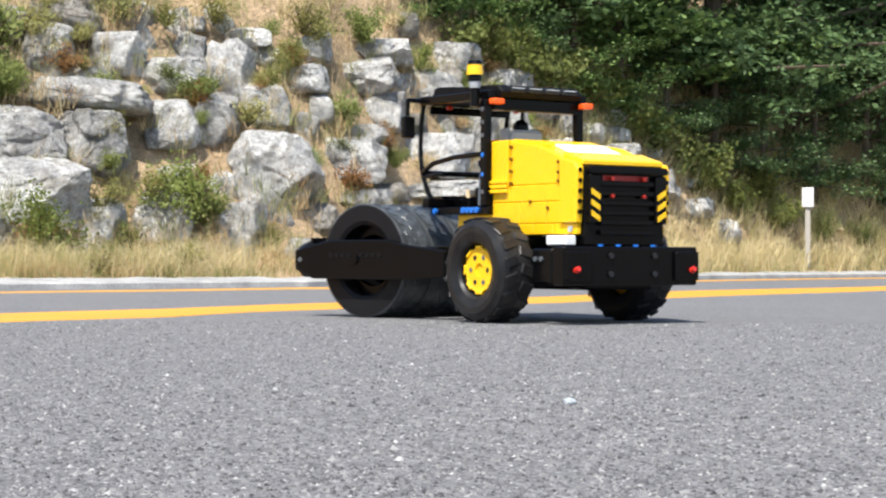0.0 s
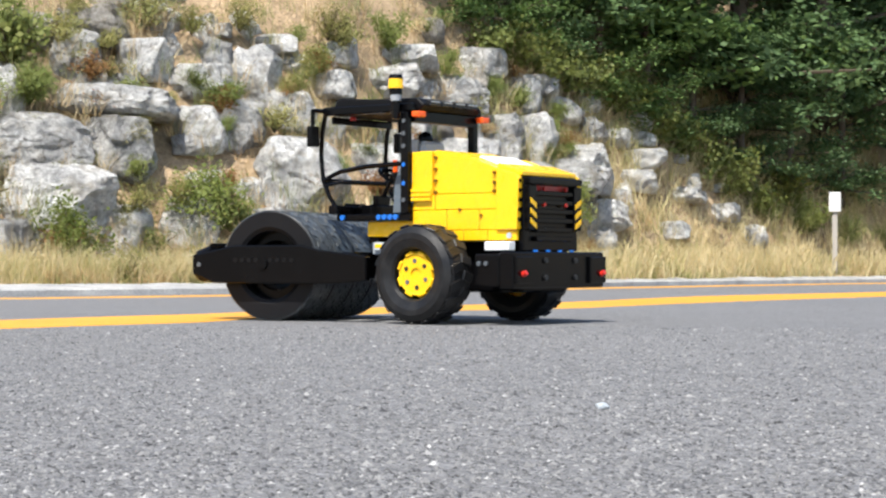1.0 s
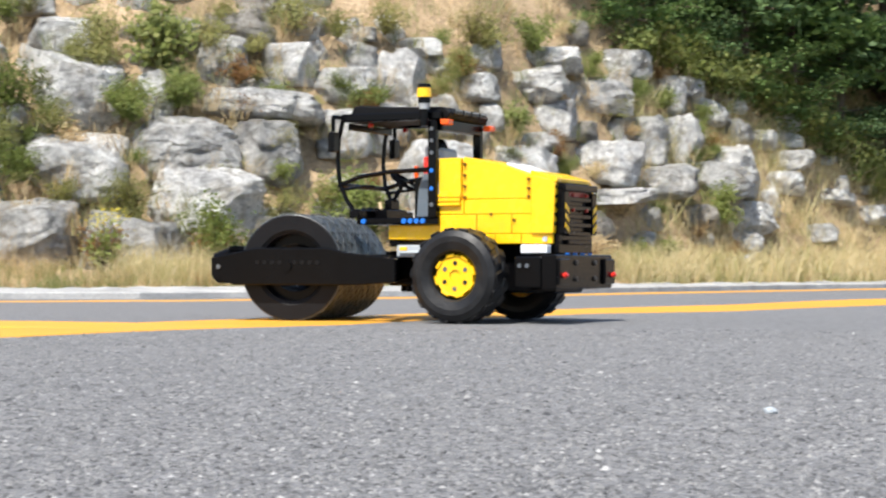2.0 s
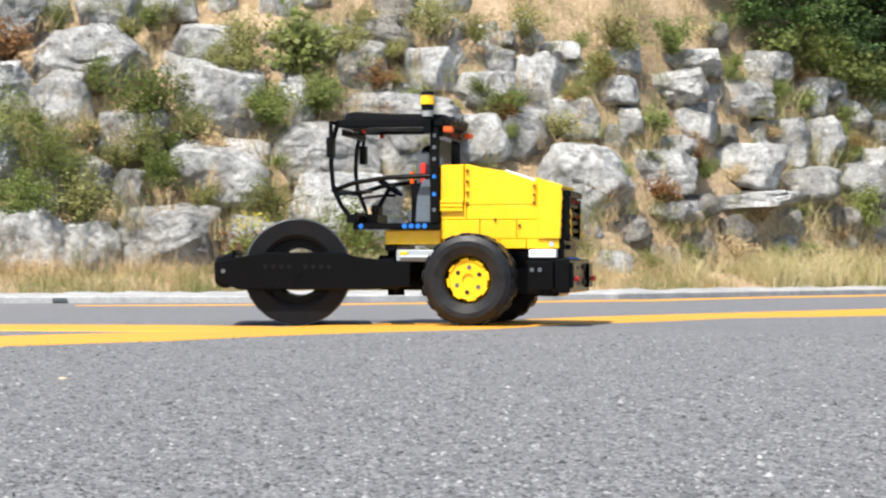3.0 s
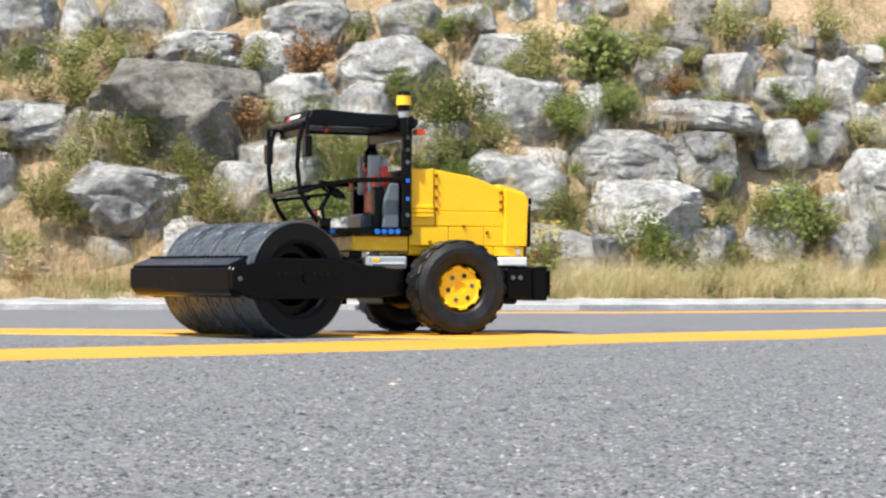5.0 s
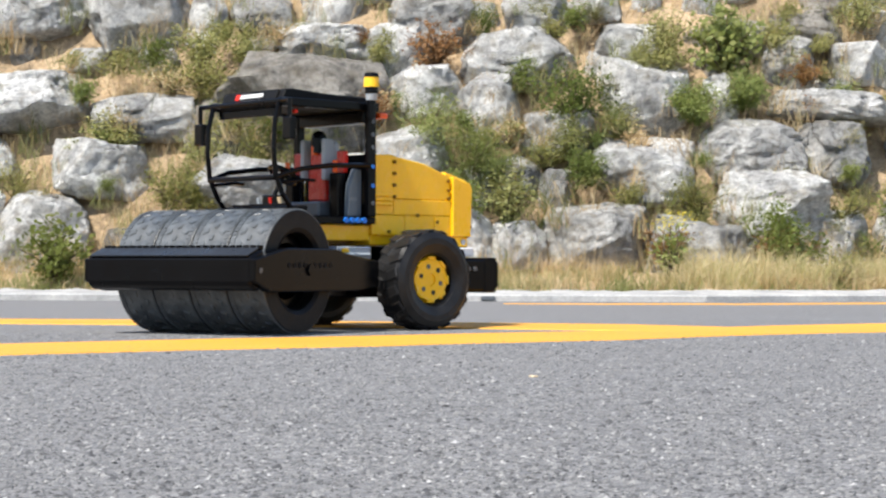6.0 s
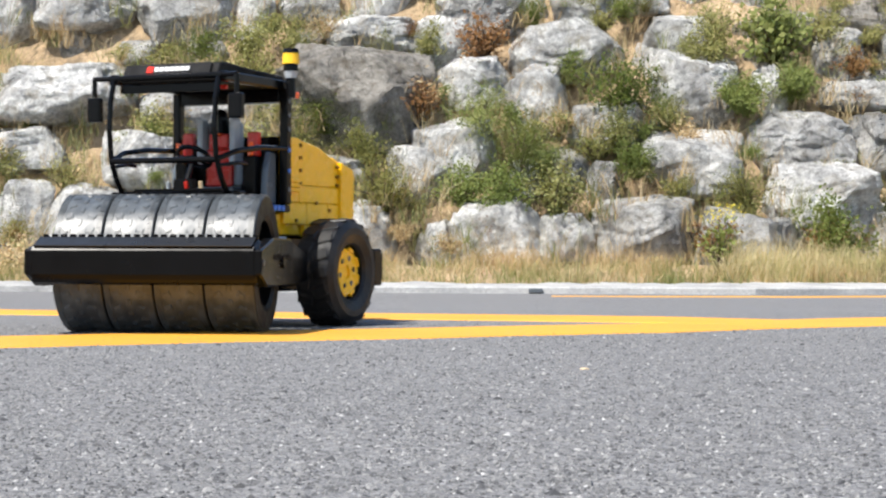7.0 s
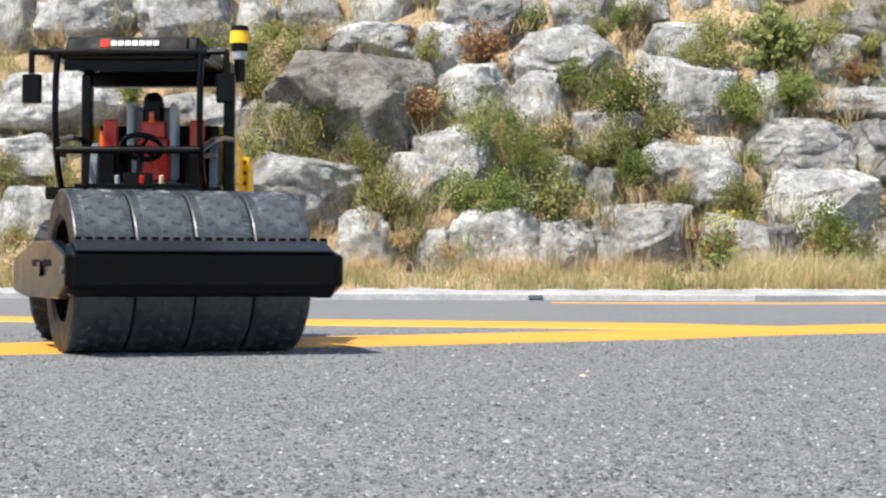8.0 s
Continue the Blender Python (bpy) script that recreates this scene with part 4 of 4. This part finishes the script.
# The roller's way: seconds, x, y, heading, turn of the front frame.
DRIVE = [
    (0.0, 0.1074, 1.7597, 125.1, 13.5),
    (0.5, 0.0609, 1.8194, 134.5, 13.5),
    (1.0, 0.0030, 1.8728, 143.5, 11.9),
    (1.5, -0.0652, 1.9262, 151.7, 10.0),
    (2.0, -0.1307, 1.9669, 159.5, 10.3),
    (3.5, -0.3845, 2.0021, 187.3, 16.6),
    (4.0, -0.4775, 1.9733, 197.4, 17.5),
    (4.5, -0.5631, 1.9179, 207.4, 18.7),
    (6.0, -0.7920, 1.7036, 243.5, 18.2),
    (6.5, -0.8433, 1.6152, 256.3, 18.4),
    (7.0, -0.8672, 1.5166, 268.0, 18.9),
    (7.5, -0.8492, 1.3859, 280.5, 19.5),
    (8.0, -0.8226, 1.2941, 290.0, 24.5),
]


def motions():
    walk(ROLLER, [(t, pose(x, y, 0, 0, 0, h)) for t, x, y, h, _ in DRIVE])
    walk(FRONT, [(t, pose(PIVOT, 0, 0, 0, 0, d)) for t, _, _, _, d in DRIVE])
    # distance rolled by each wheel and by the drum, summed along the way
    ts, xs, ys, hs, ds = (np.array(c) for c in zip(*DRIVE))
    fine = np.linspace(0, 8, 161)
    px, py = np.interp(fine, ts, xs), np.interp(fine, ts, ys)
    ph, pd = np.radians(np.interp(fine, ts, hs)), np.radians(np.interp(fine, ts, ds))

    def roll(ahead, side, turn):
        wx = px + ahead * np.cos(ph) - side * np.sin(ph)
        wy = py + ahead * np.sin(ph) + side * np.cos(ph)
        step = np.hypot(np.diff(wx), np.diff(wy))
        forward = np.sign(np.diff(wx) * np.cos((ph + turn)[:-1]) + np.diff(wy) * np.sin((ph + turn)[:-1]))
        return np.concatenate([[0], np.cumsum(step * forward)])

    for s, w in zip((-1, 1), WHEELS):
        angle = np.degrees(roll(0, s * 0.081, 0) / WHEEL_R)
        walk(w, [(t, pose(0, s * 0.081, WHEEL_R, 0, a, 0)) for t, a in zip(fine[::5], angle[::5])])
    angle = np.degrees(roll(DRUM_X, 0, pd) / DRUM_R)
    for d, y in zip(DRUMS, (0, -0.0597, -0.0199, 0.0199, 0.0597)):
        walk(d, [(t, pose(DRUM_X - PIVOT, y, DRUM_R, 0, a, 0)) for t, a in zip(fine[::5], angle[::5])])


# ---- plants ----
def blade_cloud(name, spots, height, width, material, seed, lean=0.45):
    """Grass blades as narrow bent strips rooted at the spots."""
    rnd = random.Random(seed)
    verts, faces = [], []
    for x, y, z in spots:
        h = height * rnd.uniform(0.35, 1.0)
        a, l = rnd.uniform(0, 2 * math.pi), rnd.uniform(0.05, lean) * h
        dx, dy = math.cos(a) * l, math.sin(a) * l
        b = rnd.uniform(0, math.pi)
        wx, wy = math.cos(b) * width * rnd.uniform(0.5, 1), math.sin(b) * width * rnd.uniform(0.5, 1)
        n = len(verts)
        verts += [(x - wx, y - wy, z - 0.01), (x + wx, y + wy, z - 0.01), (x + dx * 0.35 - wx * 0.7, y + dy * 0.35 - wy * 0.7, z + h * 0.6), (x + dx * 0.35 + wx * 0.7, y + dy * 0.35 + wy * 0.7, z + h * 0.6), (x + dx, y + dy, z + h * rnd.uniform(0.85, 1.0))]
        faces += [(n, n + 1, n + 3, n + 2), (n + 2, n + 3, n + 4)]
    return sheet(name, verts, faces, material)


def tufts(spots, blades, spread, seed):
    rnd = random.Random(seed)
    return [(x + rnd.gauss(0, spread), y + rnd.gauss(0, spread), z) for x, y, z in spots for _ in range(rnd.randint(2, blades))]


def land_spots(count, az0, az1, d0, d1, seed, clump=2.0, cut=-0.1):
    rnd = random.Random(seed)
    out = []
    while len(out) < count:
        az, d = rnd.uniform(az0, az1), rnd.uniform(d0, d1)
        r = kerb_at(az) + d
        x, y, z = polar(az, r, hill_z(az, r))
        if noise.noise((x * clump, y * clump, seed)) > cut + rnd.uniform(-0.15, 0.15):
            out.append((x, y, z))
    return out


def build_grass():
    tagged(new("dry_grass", blade_cloud("dry_grass", tufts(land_spots(1900, -16, 42, 0.34, 1.0, 11, 3.4, 0.02), 16, 0.022, 5), 0.10, 0.0015, DRY_GRASS, 1, 1.7)), "dry straw-coloured grass along the kerb", "grass", kind="stuff")
    tagged(new("tall_straw", blade_cloud("tall_straw", tufts(land_spots(420, -16, 42, 0.50, 1.0, 15, 2.0, 0.0), 8, 0.03, 9), 0.27, 0.0015, DRY_GRASS, 5, 1.0)), "scattered tall dry stalks before the boulders", "grass", kind="stuff")
    tagged(new("verge_grass", blade_cloud("verge_grass", tufts(land_spots(1000, -3, 15, 0.42, 1.02, 16, 2.4, 0.02), 13, 0.028, 10), 0.17, 0.0016, MEADOW_GRASS, 6, 1.7)), "half-dry soft grass at the foot of the boulders", "grass", kind="stuff")
    tagged(new("short_grass", blade_cloud("short_grass", tufts(land_spots(2400, -16, 42, 0.30, 0.8, 12, 3.0, -0.1), 10, 0.03, 6), 0.075, 0.0018, GREEN_GRASS, 2, 1.2)), "short green and yellow grass by the kerb", "grass", kind="stuff")
    tagged(new("slope_grass", blade_cloud("slope_grass", tufts(land_spots(1500, -4, 42, 1.0, 3.2, 13, 2.6, -0.05), 18, 0.03, 7), 0.17, 0.0024, DRY_GRASS, 3, 1.4)), "dry grass growing between the boulders", "grass", kind="stuff")
    tagged(new("meadow_grass", blade_cloud("meadow_grass", tufts(land_spots(4200, -18, -0.5, 0.35, 3.4, 14, 1.4, -0.4), 16, 0.04, 8), 0.21, 0.0032, MEADOW_GRASS, 4, 1.3)), "half-dry grass bank beside the road", "grass", kind="stuff")


def build_fringe():
    """Grass rooted in the joints of the wall's face."""
    rnd = random.Random(23)
    for name, material, count, height, seed, label in (("joint_grass", GREEN_GRASS, 950, 0.14, 31, "thin green grass hanging from the wall's joints"), ("straw", DRY_GRASS, 1100, 0.15, 32, "dry straw in the wall's joints")):
        spots = []
        while len(spots) < count:
            az, z = rnd.uniform(-6, 40), rnd.uniform(0.0, 1.6)
            if noise.noise((az * 0.7, z * 4.5, seed)) > 0.05 + rnd.uniform(-0.1, 0.1):
                spots.append(polar(az, slope_r(az, z) - rnd.uniform(0.04, 0.26), z - 0.05))
        tagged(new(name, blade_cloud(name, tufts(spots, 16, 0.022, seed), height, 0.0022, material, seed, 1.5)), label, "grass", kind="stuff")


def shrub_meshes(seed, radius, height, leaves, size, slim, material):
    """Stems and leaves of one shrub, rooted at the origin."""
    rnd = random.Random(seed)
    bm = bmesh.new()
    verts, faces = [], []
    tips = []
    for _ in range(rnd.randint(9, 14)):
        a, reach = rnd.uniform(0, 2 * math.pi), radius * rnd.uniform(0.25, 1.0)
        top = Vector((math.cos(a) * reach, math.sin(a) * reach, height * rnd.uniform(0.45, 1.0) * (1.15 - 0.5 * reach / radius)))
        mid = top * 0.5 + Vector((0, 0, height * 0.10))
        rod(bm, (0, 0, -0.03), mid, 0.004, 0.003, 5)
        rod(bm, mid, top, 0.003, 0.0012, 5)
        tips.append((mid, top))
    for _ in range(leaves):
        mid, top = rnd.choice(tips)
        u = rnd.uniform(-0.95, 1.05)
        c = (mid.lerp(top, u) if u > 0 else mid * (1 + u)) + Vector((rnd.gauss(0, 1), rnd.gauss(0, 1), rnd.gauss(0, 1))) * radius * 0.17
        c.z = max(c.z, 0.0)
        s = size * rnd.uniform(0.5, 1.2)
        d = Vector((rnd.uniform(-1, 1), rnd.uniform(-1, 1), rnd.uniform(-0.3, 1))).normalized()
        q = d.orthogonal().normalized() * s * slim
        n = len(verts)
        verts += [tuple(c), tuple(c + d * s * 0.5 + q), tuple(c + d * s), tuple(c + d * s * 0.5 - q)]
        faces.append((n, n + 1, n + 2, n + 3))
    return mesh_of("stem", bm, BARK), sheet("foliage", verts, faces, material)


def make_shrub(kind, seed):
    radius, height, leaves, size, slim, material, label = {
        "green": (0.17, 0.24, 2600, 0.019, 0.28, LEAF_GREEN, "bushy green shrub growing between boulders"),
        "olive": (0.16, 0.22, 1900, 0.018, 0.26, LEAF_OLIVE, "half-dry olive shrub growing between boulders"),
        "rust": (0.12, 0.20, 1000, 0.019, 0.28, LEAF_RUST, "withered rust-brown weed between boulders"),
        "feather": (0.24, 0.32, 2600, 0.036, 0.07, LEAF_LIGHT, "feathery bright green weed on the slope"),
        "broad": (0.16, 0.24, 900, 0.032, 0.32, LEAF_LIGHT, "broad-leaved bright green weed on the slope"),
    }[kind]
    stem, foliage = shrub_meshes(seed, radius, height, leaves, size, slim, material)
    ob = thing("shrub", None, label, "shrub", "shrubs on the rock wall")
    for n, me in (("stem", stem), ("foliage", foliage)):
        p = tagged(new(n, me), kind="stuff")
        p.parent = ob
    return ob


# Shrubs: azimuth, height above the road of the root, size.
GREEN_AT = [(26.6, 0.7, 0.87), (17.9, 0.8, 1.2), (20.5, 1.25, 0.59), (22.6, 0.36, 0.71), (21.4, 0.34, 0.88), (17.5, 0.49, 0.65), (11.8, 0.13, 1.18), (12.8, 0.88, 0.72), (14.2, 0.79, 0.67), (28.9, 0.4, 0.47), (7.7, 0.31, 1.11), (7.3, 0.88, 0.68), (5.2, 0.96, 0.51), (4.5, 1.12, 0.59), (13.3, 1.15, 0.92), (12.9, 0.86, 0.64), (14.5, 0.81, 0.67), (2.4, 1.32, 0.75), (0.7, 1.2, 0.65), (3.9, 0.54, 0.45), (1.4, 0.6, 0.49), (-0.3, 0.66, 0.47), (12.7, 0.92, 0.5), (-0.4, 0.64, 0.53), (-3.0, 0.39, 0.93), (-0.7, 1.11, 0.49), (-2.3, 0.75, 0.49)]
OLIVE_AT = [(23.7, 1.11, 0.73), (19.9, 0.33, 1.07), (16.2, 0.36, 0.57), (14.2, 0.35, 0.9), (15.1, 1.15, 0.87), (24.9, 0.33, 1.04), (25.4, 0.56, 0.91), (28.9, 0.57, 0.77), (28.9, 1.07, 0.96), (27.7, 1.1, 0.77), (18.0, 0.63, 0.77), (16.5, 0.71, 0.63), (15.9, 1.06, 0.61), (28.8, 0.9, 0.94), (29.8, 0.37, 0.9), (31.6, 0.62, 0.93), (34.2, 0.41, 0.83), (8.6, 0.37, 0.85), (10.0, 0.29, 0.78), (4.2, 1.33, 0.82), (9.8, 0.71, 0.58), (15.3, 1.07, 0.86), (9.5, 1.32, 1.02), (6.8, 1.34, 0.84), (4.6, 1.1, 0.67), (5.3, 0.97, 0.52), (9.9, 0.66, 0.67), (3.8, 1.27, 0.86)]
RUST_AT = [(21.9, 1.09, 1.15), (23.9, 0.77, 0.8), (15.0, 0.08, 1.05), (11.1, 1.01, 0.73)]
FEATHER_AT = [(22.2, 0.65, 0.92), (20.9, 0.5, 0.97), (20.2, 0.49, 0.55), (-9.7, 0.38, 0.76), (-5.6, 0.97, 0.64), (-7.6, 0.56, 0.7), (-8.9, 0.42, 0.6), (-11.2, 0.26, 0.7), (-12.4, 0.2, 0.7)]
BROAD_AT = [(13.4, 1.06, 1.16), (33.1, 0.0, 1.02), (2.9, 0.81, 0.68), (7.1, 0.27, 0.67), (-4.9, 1.15, 0.96), (-3.6, 1.21, 1.03), (-2.3, 1.27, 1.12), (-9.4, 0.52, 1.2), (-8.0, 0.61, 1.11), (-1.4, 1.32, 1.1), (-6.4, 0.87, 1.09), (-0.6, 1.36, 1.0), (-3.0, 1.22, 1.1), (-4.3, 1.1, 1.0), (-5.6, 0.92, 1.0), (-7.2, 0.72, 1.1), (-8.7, 0.48, 0.9), (-10.0, 0.34, 0.9)]


def build_shrubs():
    rnd = random.Random(21)
    for kind, places in (("green", GREEN_AT), ("olive", OLIVE_AT), ("rust", RUST_AT), ("feather", FEATHER_AT), ("broad", BROAD_AT)):
        stock = [make_shrub(kind, 100 + i) for i in range(3)]
        for i, (az, z, size) in enumerate(places):
            r = slope_r(az, z) - 0.15
            ob = stock[i] if i < 3 else copy_thing(stock[i % 3], Matrix())
            lean = rnd.uniform(14, 40) if z > 0.1 else rnd.uniform(0, 10)
            ob.matrix_basis = Matrix.Translation(polar(az, r, max(0.0, z - 0.05))) @ pose(0, 0, 0, lean, rnd.uniform(-10, 10), az) @ pose(0, 0, 0, 0, 0, rnd.uniform(0, 360)) @ Matrix.Diagonal((size * rnd.uniform(0.95, 1.2), size, size * rnd.uniform(0.95, 1.25), 1))


def build_weeds():
    """Low half-dry weeds in the joints of the wall."""
    rnd = random.Random(17)
    stock = []
    for i, (mat, label) in enumerate(((LEAF_OLIVE, "low olive weed in a joint of the wall"), (DRY_GRASS, "dry straw weed in a joint of the wall"), (LEAF_GREEN, "low green weed in a joint of the wall"), (LEAF_RUST, "dry brown weed in a joint of the wall"))):
        stem, foliage = shrub_meshes(300 + i, 0.13, 0.13, 800, 0.028, 0.13, mat)
        ob = thing("weed", None, label, "weed", "weeds in the wall's joints")
        for n, me in (("stem", stem), ("foliage", foliage)):
            tagged(new(n, me), kind="stuff").parent = ob
        stock.append(ob)
    for i in range(150):
        az, z = rnd.uniform(-4, 39), rnd.uniform(0.0, 1.5)
        ob = stock[i] if i < 4 else copy_thing(stock[rnd.choice((0, 0, 0, 1, 2, 2, 3))], Matrix())
        r = slope_r(az, z) - 0.14
        ob.matrix_basis = Matrix.Translation(polar(az, r, z - 0.02)) @ pose(0, 0, 0, rnd.uniform(10, 50), rnd.uniform(-15, 15), az) @ pose(0, 0, 0, 0, 0, rnd.uniform(0, 360)) @ Matrix.Scale(rnd.uniform(0.5, 1.0), 4)


def goldenrod():
    stem, foliage = shrub_meshes(77, 0.10, 0.24, 200, 0.035, 0.22, LEAF_LIGHT)
    ob = thing("goldenrod", None, "weed with small yellow blossoms at the foot of the rocks", "weed")
    for n, me in (("stem", stem), ("foliage", foliage)):
        tagged(new(n, me), kind="stuff").parent = ob
    rnd = random.Random(9)
    verts, faces = [], []
    for _ in range(90):
        c = Vector((rnd.gauss(0, 0.05), rnd.gauss(0, 0.04), 0.22 + rnd.gauss(0, 0.022)))
        d = Vector((rnd.uniform(-1, 1), rnd.uniform(-1, 1), 1)).normalized()
        q = d.orthogonal().normalized()
        k = d.cross(q) * 0.006
        q *= 0.006
        n = len(verts)
        verts += [tuple(c + q), tuple(c + k), tuple(c - q), tuple(c - k)]
        faces.append((n, n + 1, n + 2, n + 3))
    new("blossom", sheet("blossom", verts, faces, FLOWER)).parent = ob
    ob.matrix_basis = Matrix.Translation(polar(15.0, kerb_at(15.0) + 0.62, 0.03))


def make_tree(seed, height, spread, leaves, size, material, label):
    """Tapered trunk with limbs and a ragged crown of leaf sprays."""
    rnd = random.Random(seed)
    ob = thing("tree", None, label, "tree", "trees behind the road bend")
    bm = bmesh.new()
    rod(bm, (0, 0, -0.3), (0.05, 0, height * 0.5), 0.07, 0.05, 9)
    rod(bm, (0.05, 0, height * 0.5), (0.0, 0.05, height * 0.95), 0.05, 0.012, 8)
    sprays = []
    for i in range(54):
        u = rnd.uniform(0.0, 1.0)
        a = rnd.uniform(0, 2 * math.pi)
        reach = spread * rnd.uniform(0.45, 1.0) * (1.05 - 0.55 * u)
        root = Vector((0.03, 0, height * (0.04 + 0.89 * u)))
        tip = root + Vector((math.cos(a) * reach, math.sin(a) * reach, reach * rnd.uniform(-0.25, 0.45)))
        rod(bm, root, tip, 0.02 * (1.2 - u), 0.005, 5)
        sprays += [(root.lerp(tip, k), reach * rnd.uniform(0.13, 0.2)) for k in (0.5, 0.75, 1.0)]
    part("trunk", bm, BARK, ob)
    verts, faces = [], []
    for _ in range(leaves):
        c0, s0 = rnd.choice(sprays)
        c = c0 + Vector((rnd.gauss(0, 1), rnd.gauss(0, 1), rnd.gauss(0, 0.38))) * s0
        s = size * rnd.uniform(0.5, 1.2)
        d = Vector((rnd.uniform(-1, 1), rnd.uniform(-1, 1), rnd.uniform(-0.55, 0.25))).normalized()
        q = d.cross(Vector((rnd.gauss(0, 0.8), rnd.gauss(0, 0.8), 1))).normalized() * s * 0.28
        n = len(verts)
        verts += [tuple(c), tuple(c + d * s * 0.5 + q), tuple(c + d * s), tuple(c + d * s * 0.5 - q)]
        faces.append((n, n + 1, n + 2, n + 3))
    new("crown", sheet("crown", verts, faces, material)).parent = ob
    return ob


# Trees: azimuth, height of the root above the road, size.
TREES_AT = [(1.5, 1.80, 0.45), (0.3, 1.62, 0.45), (-1.0, 1.50, 0.45), (-2.4, 1.38, 0.45), (-3.8, 1.22, 0.47), (-5.2, 1.05, 0.47), (-6.6, 0.86, 0.48), (-8.0, 0.70, 0.48), (-9.4, 0.58, 0.5), (-10.9, 0.50, 0.52), (-12.4, 0.46, 0.55), (-13.9, 0.44, 0.55), (-15.5, 0.44, 0.6)]
BACK_TREES_AT = [(1.6, 2.3, 0.9), (-0.6, 2.1, 1.1), (-3.0, 1.8, 1.1), (-5.4, 1.5, 1.15), (-7.8, 1.2, 1.15), (-10.2, 1.0, 1.2), (-12.6, 0.9, 1.25), (-15.0, 0.85, 1.3), (-17.5, 0.9, 1.3), (-9.0, 2.0, 1.2), (-12.0, 1.9, 1.3), (-14.5, 1.9, 1.3)]


def build_trees():
    rnd = random.Random(31)
    stock = [make_tree(41, 2.6, 1.05, 16000, 0.062, LEAF_DARK, "dense dark green tree on the hillside"),
             make_tree(42, 2.9, 1.15, 16000, 0.055, LEAF_DARK, "dense dark green tree on the hillside"),
             make_tree(43, 2.4, 1.10, 15000, 0.066, LEAF_MID, "leafy mid-green tree on the hillside")]
    used = set()
    for i, (az, z, size) in enumerate(TREES_AT + BACK_TREES_AT):
        r = kerb_at(az) + 1.0
        while hill_z(az, r) < z and r < 40:
            r += 0.05
        pick = 2 if az > -5.5 and i % 3 else (i * 7 + 1) % 2
        ob = copy_thing(stock[pick], Matrix()) if pick in used else stock[pick]
        used.add(pick)
        ob.matrix_basis = Matrix.Translation(polar(az, r, hill_z(az, r) - 0.15)) @ pose(0, 0, 0, 0, 0, rnd.uniform(0, 360)) @ Matrix.Scale(size, 4)


def build_sign():
    ob = thing("marker_post", None, "small white marker plate on a weathered wooden post", "road marker")
    bm = bmesh.new()
    box(bm, -0.018, 0.018, -0.015, 0.015, -0.05, 0.53, 0.003)
    part("post", bm, Mat("weathered_wood", 0.85).colour((0.34, 0.315, 0.28)).m, ob)
    bm = bmesh.new()
    box(bm, -0.040, 0.040, -0.03, -0.016, 0.405, 0.540, 0.003)
    part("plate", bm, STICKER_WHITE, ob, "white plate")
    az = -10.72
    ob.matrix_basis = Matrix.Translation(polar(az, kerb_at(az) + 0.55, 0.0)) @ pose(0, 0, 0, 0, 0, az)


def pebble(name, at, size, material, label, seed):
    rnd = random.Random(seed)
    bm = bmesh.new()
    bmesh.ops.create_icosphere(bm, subdivisions=2, radius=1.0)
    for v in bm.verts:
        v.co *= 1 + 0.3 * noise.noise(v.co * 1.4 + Vector((seed, 0, 0)))
        v.co = Vector((v.co.x * size[0], v.co.y * size[1], v.co.z * size[2]))
    ob = thing(name, mesh_of(name, bm, material), label, "pebble")
    ob.matrix_basis = pose(at[0], at[1], size[2] * 0.7, 0, 0, rnd.uniform(0, 90))


build_sign()
pebble("pebble", (0.0508, 0.770), (0.0029, 0.0029, 0.0016), LIGHT_GREY, "white stone chip lying on the asphalt", 3)
pebble("paint_chip", (-0.375, 0.976), (0.0026, 0.003, 0.0006), TAN, "tan chip lying on the asphalt", 4)
build_shrubs()
goldenrod()
build_weeds()
build_trees()
build_grass()
build_fringe()

motions()
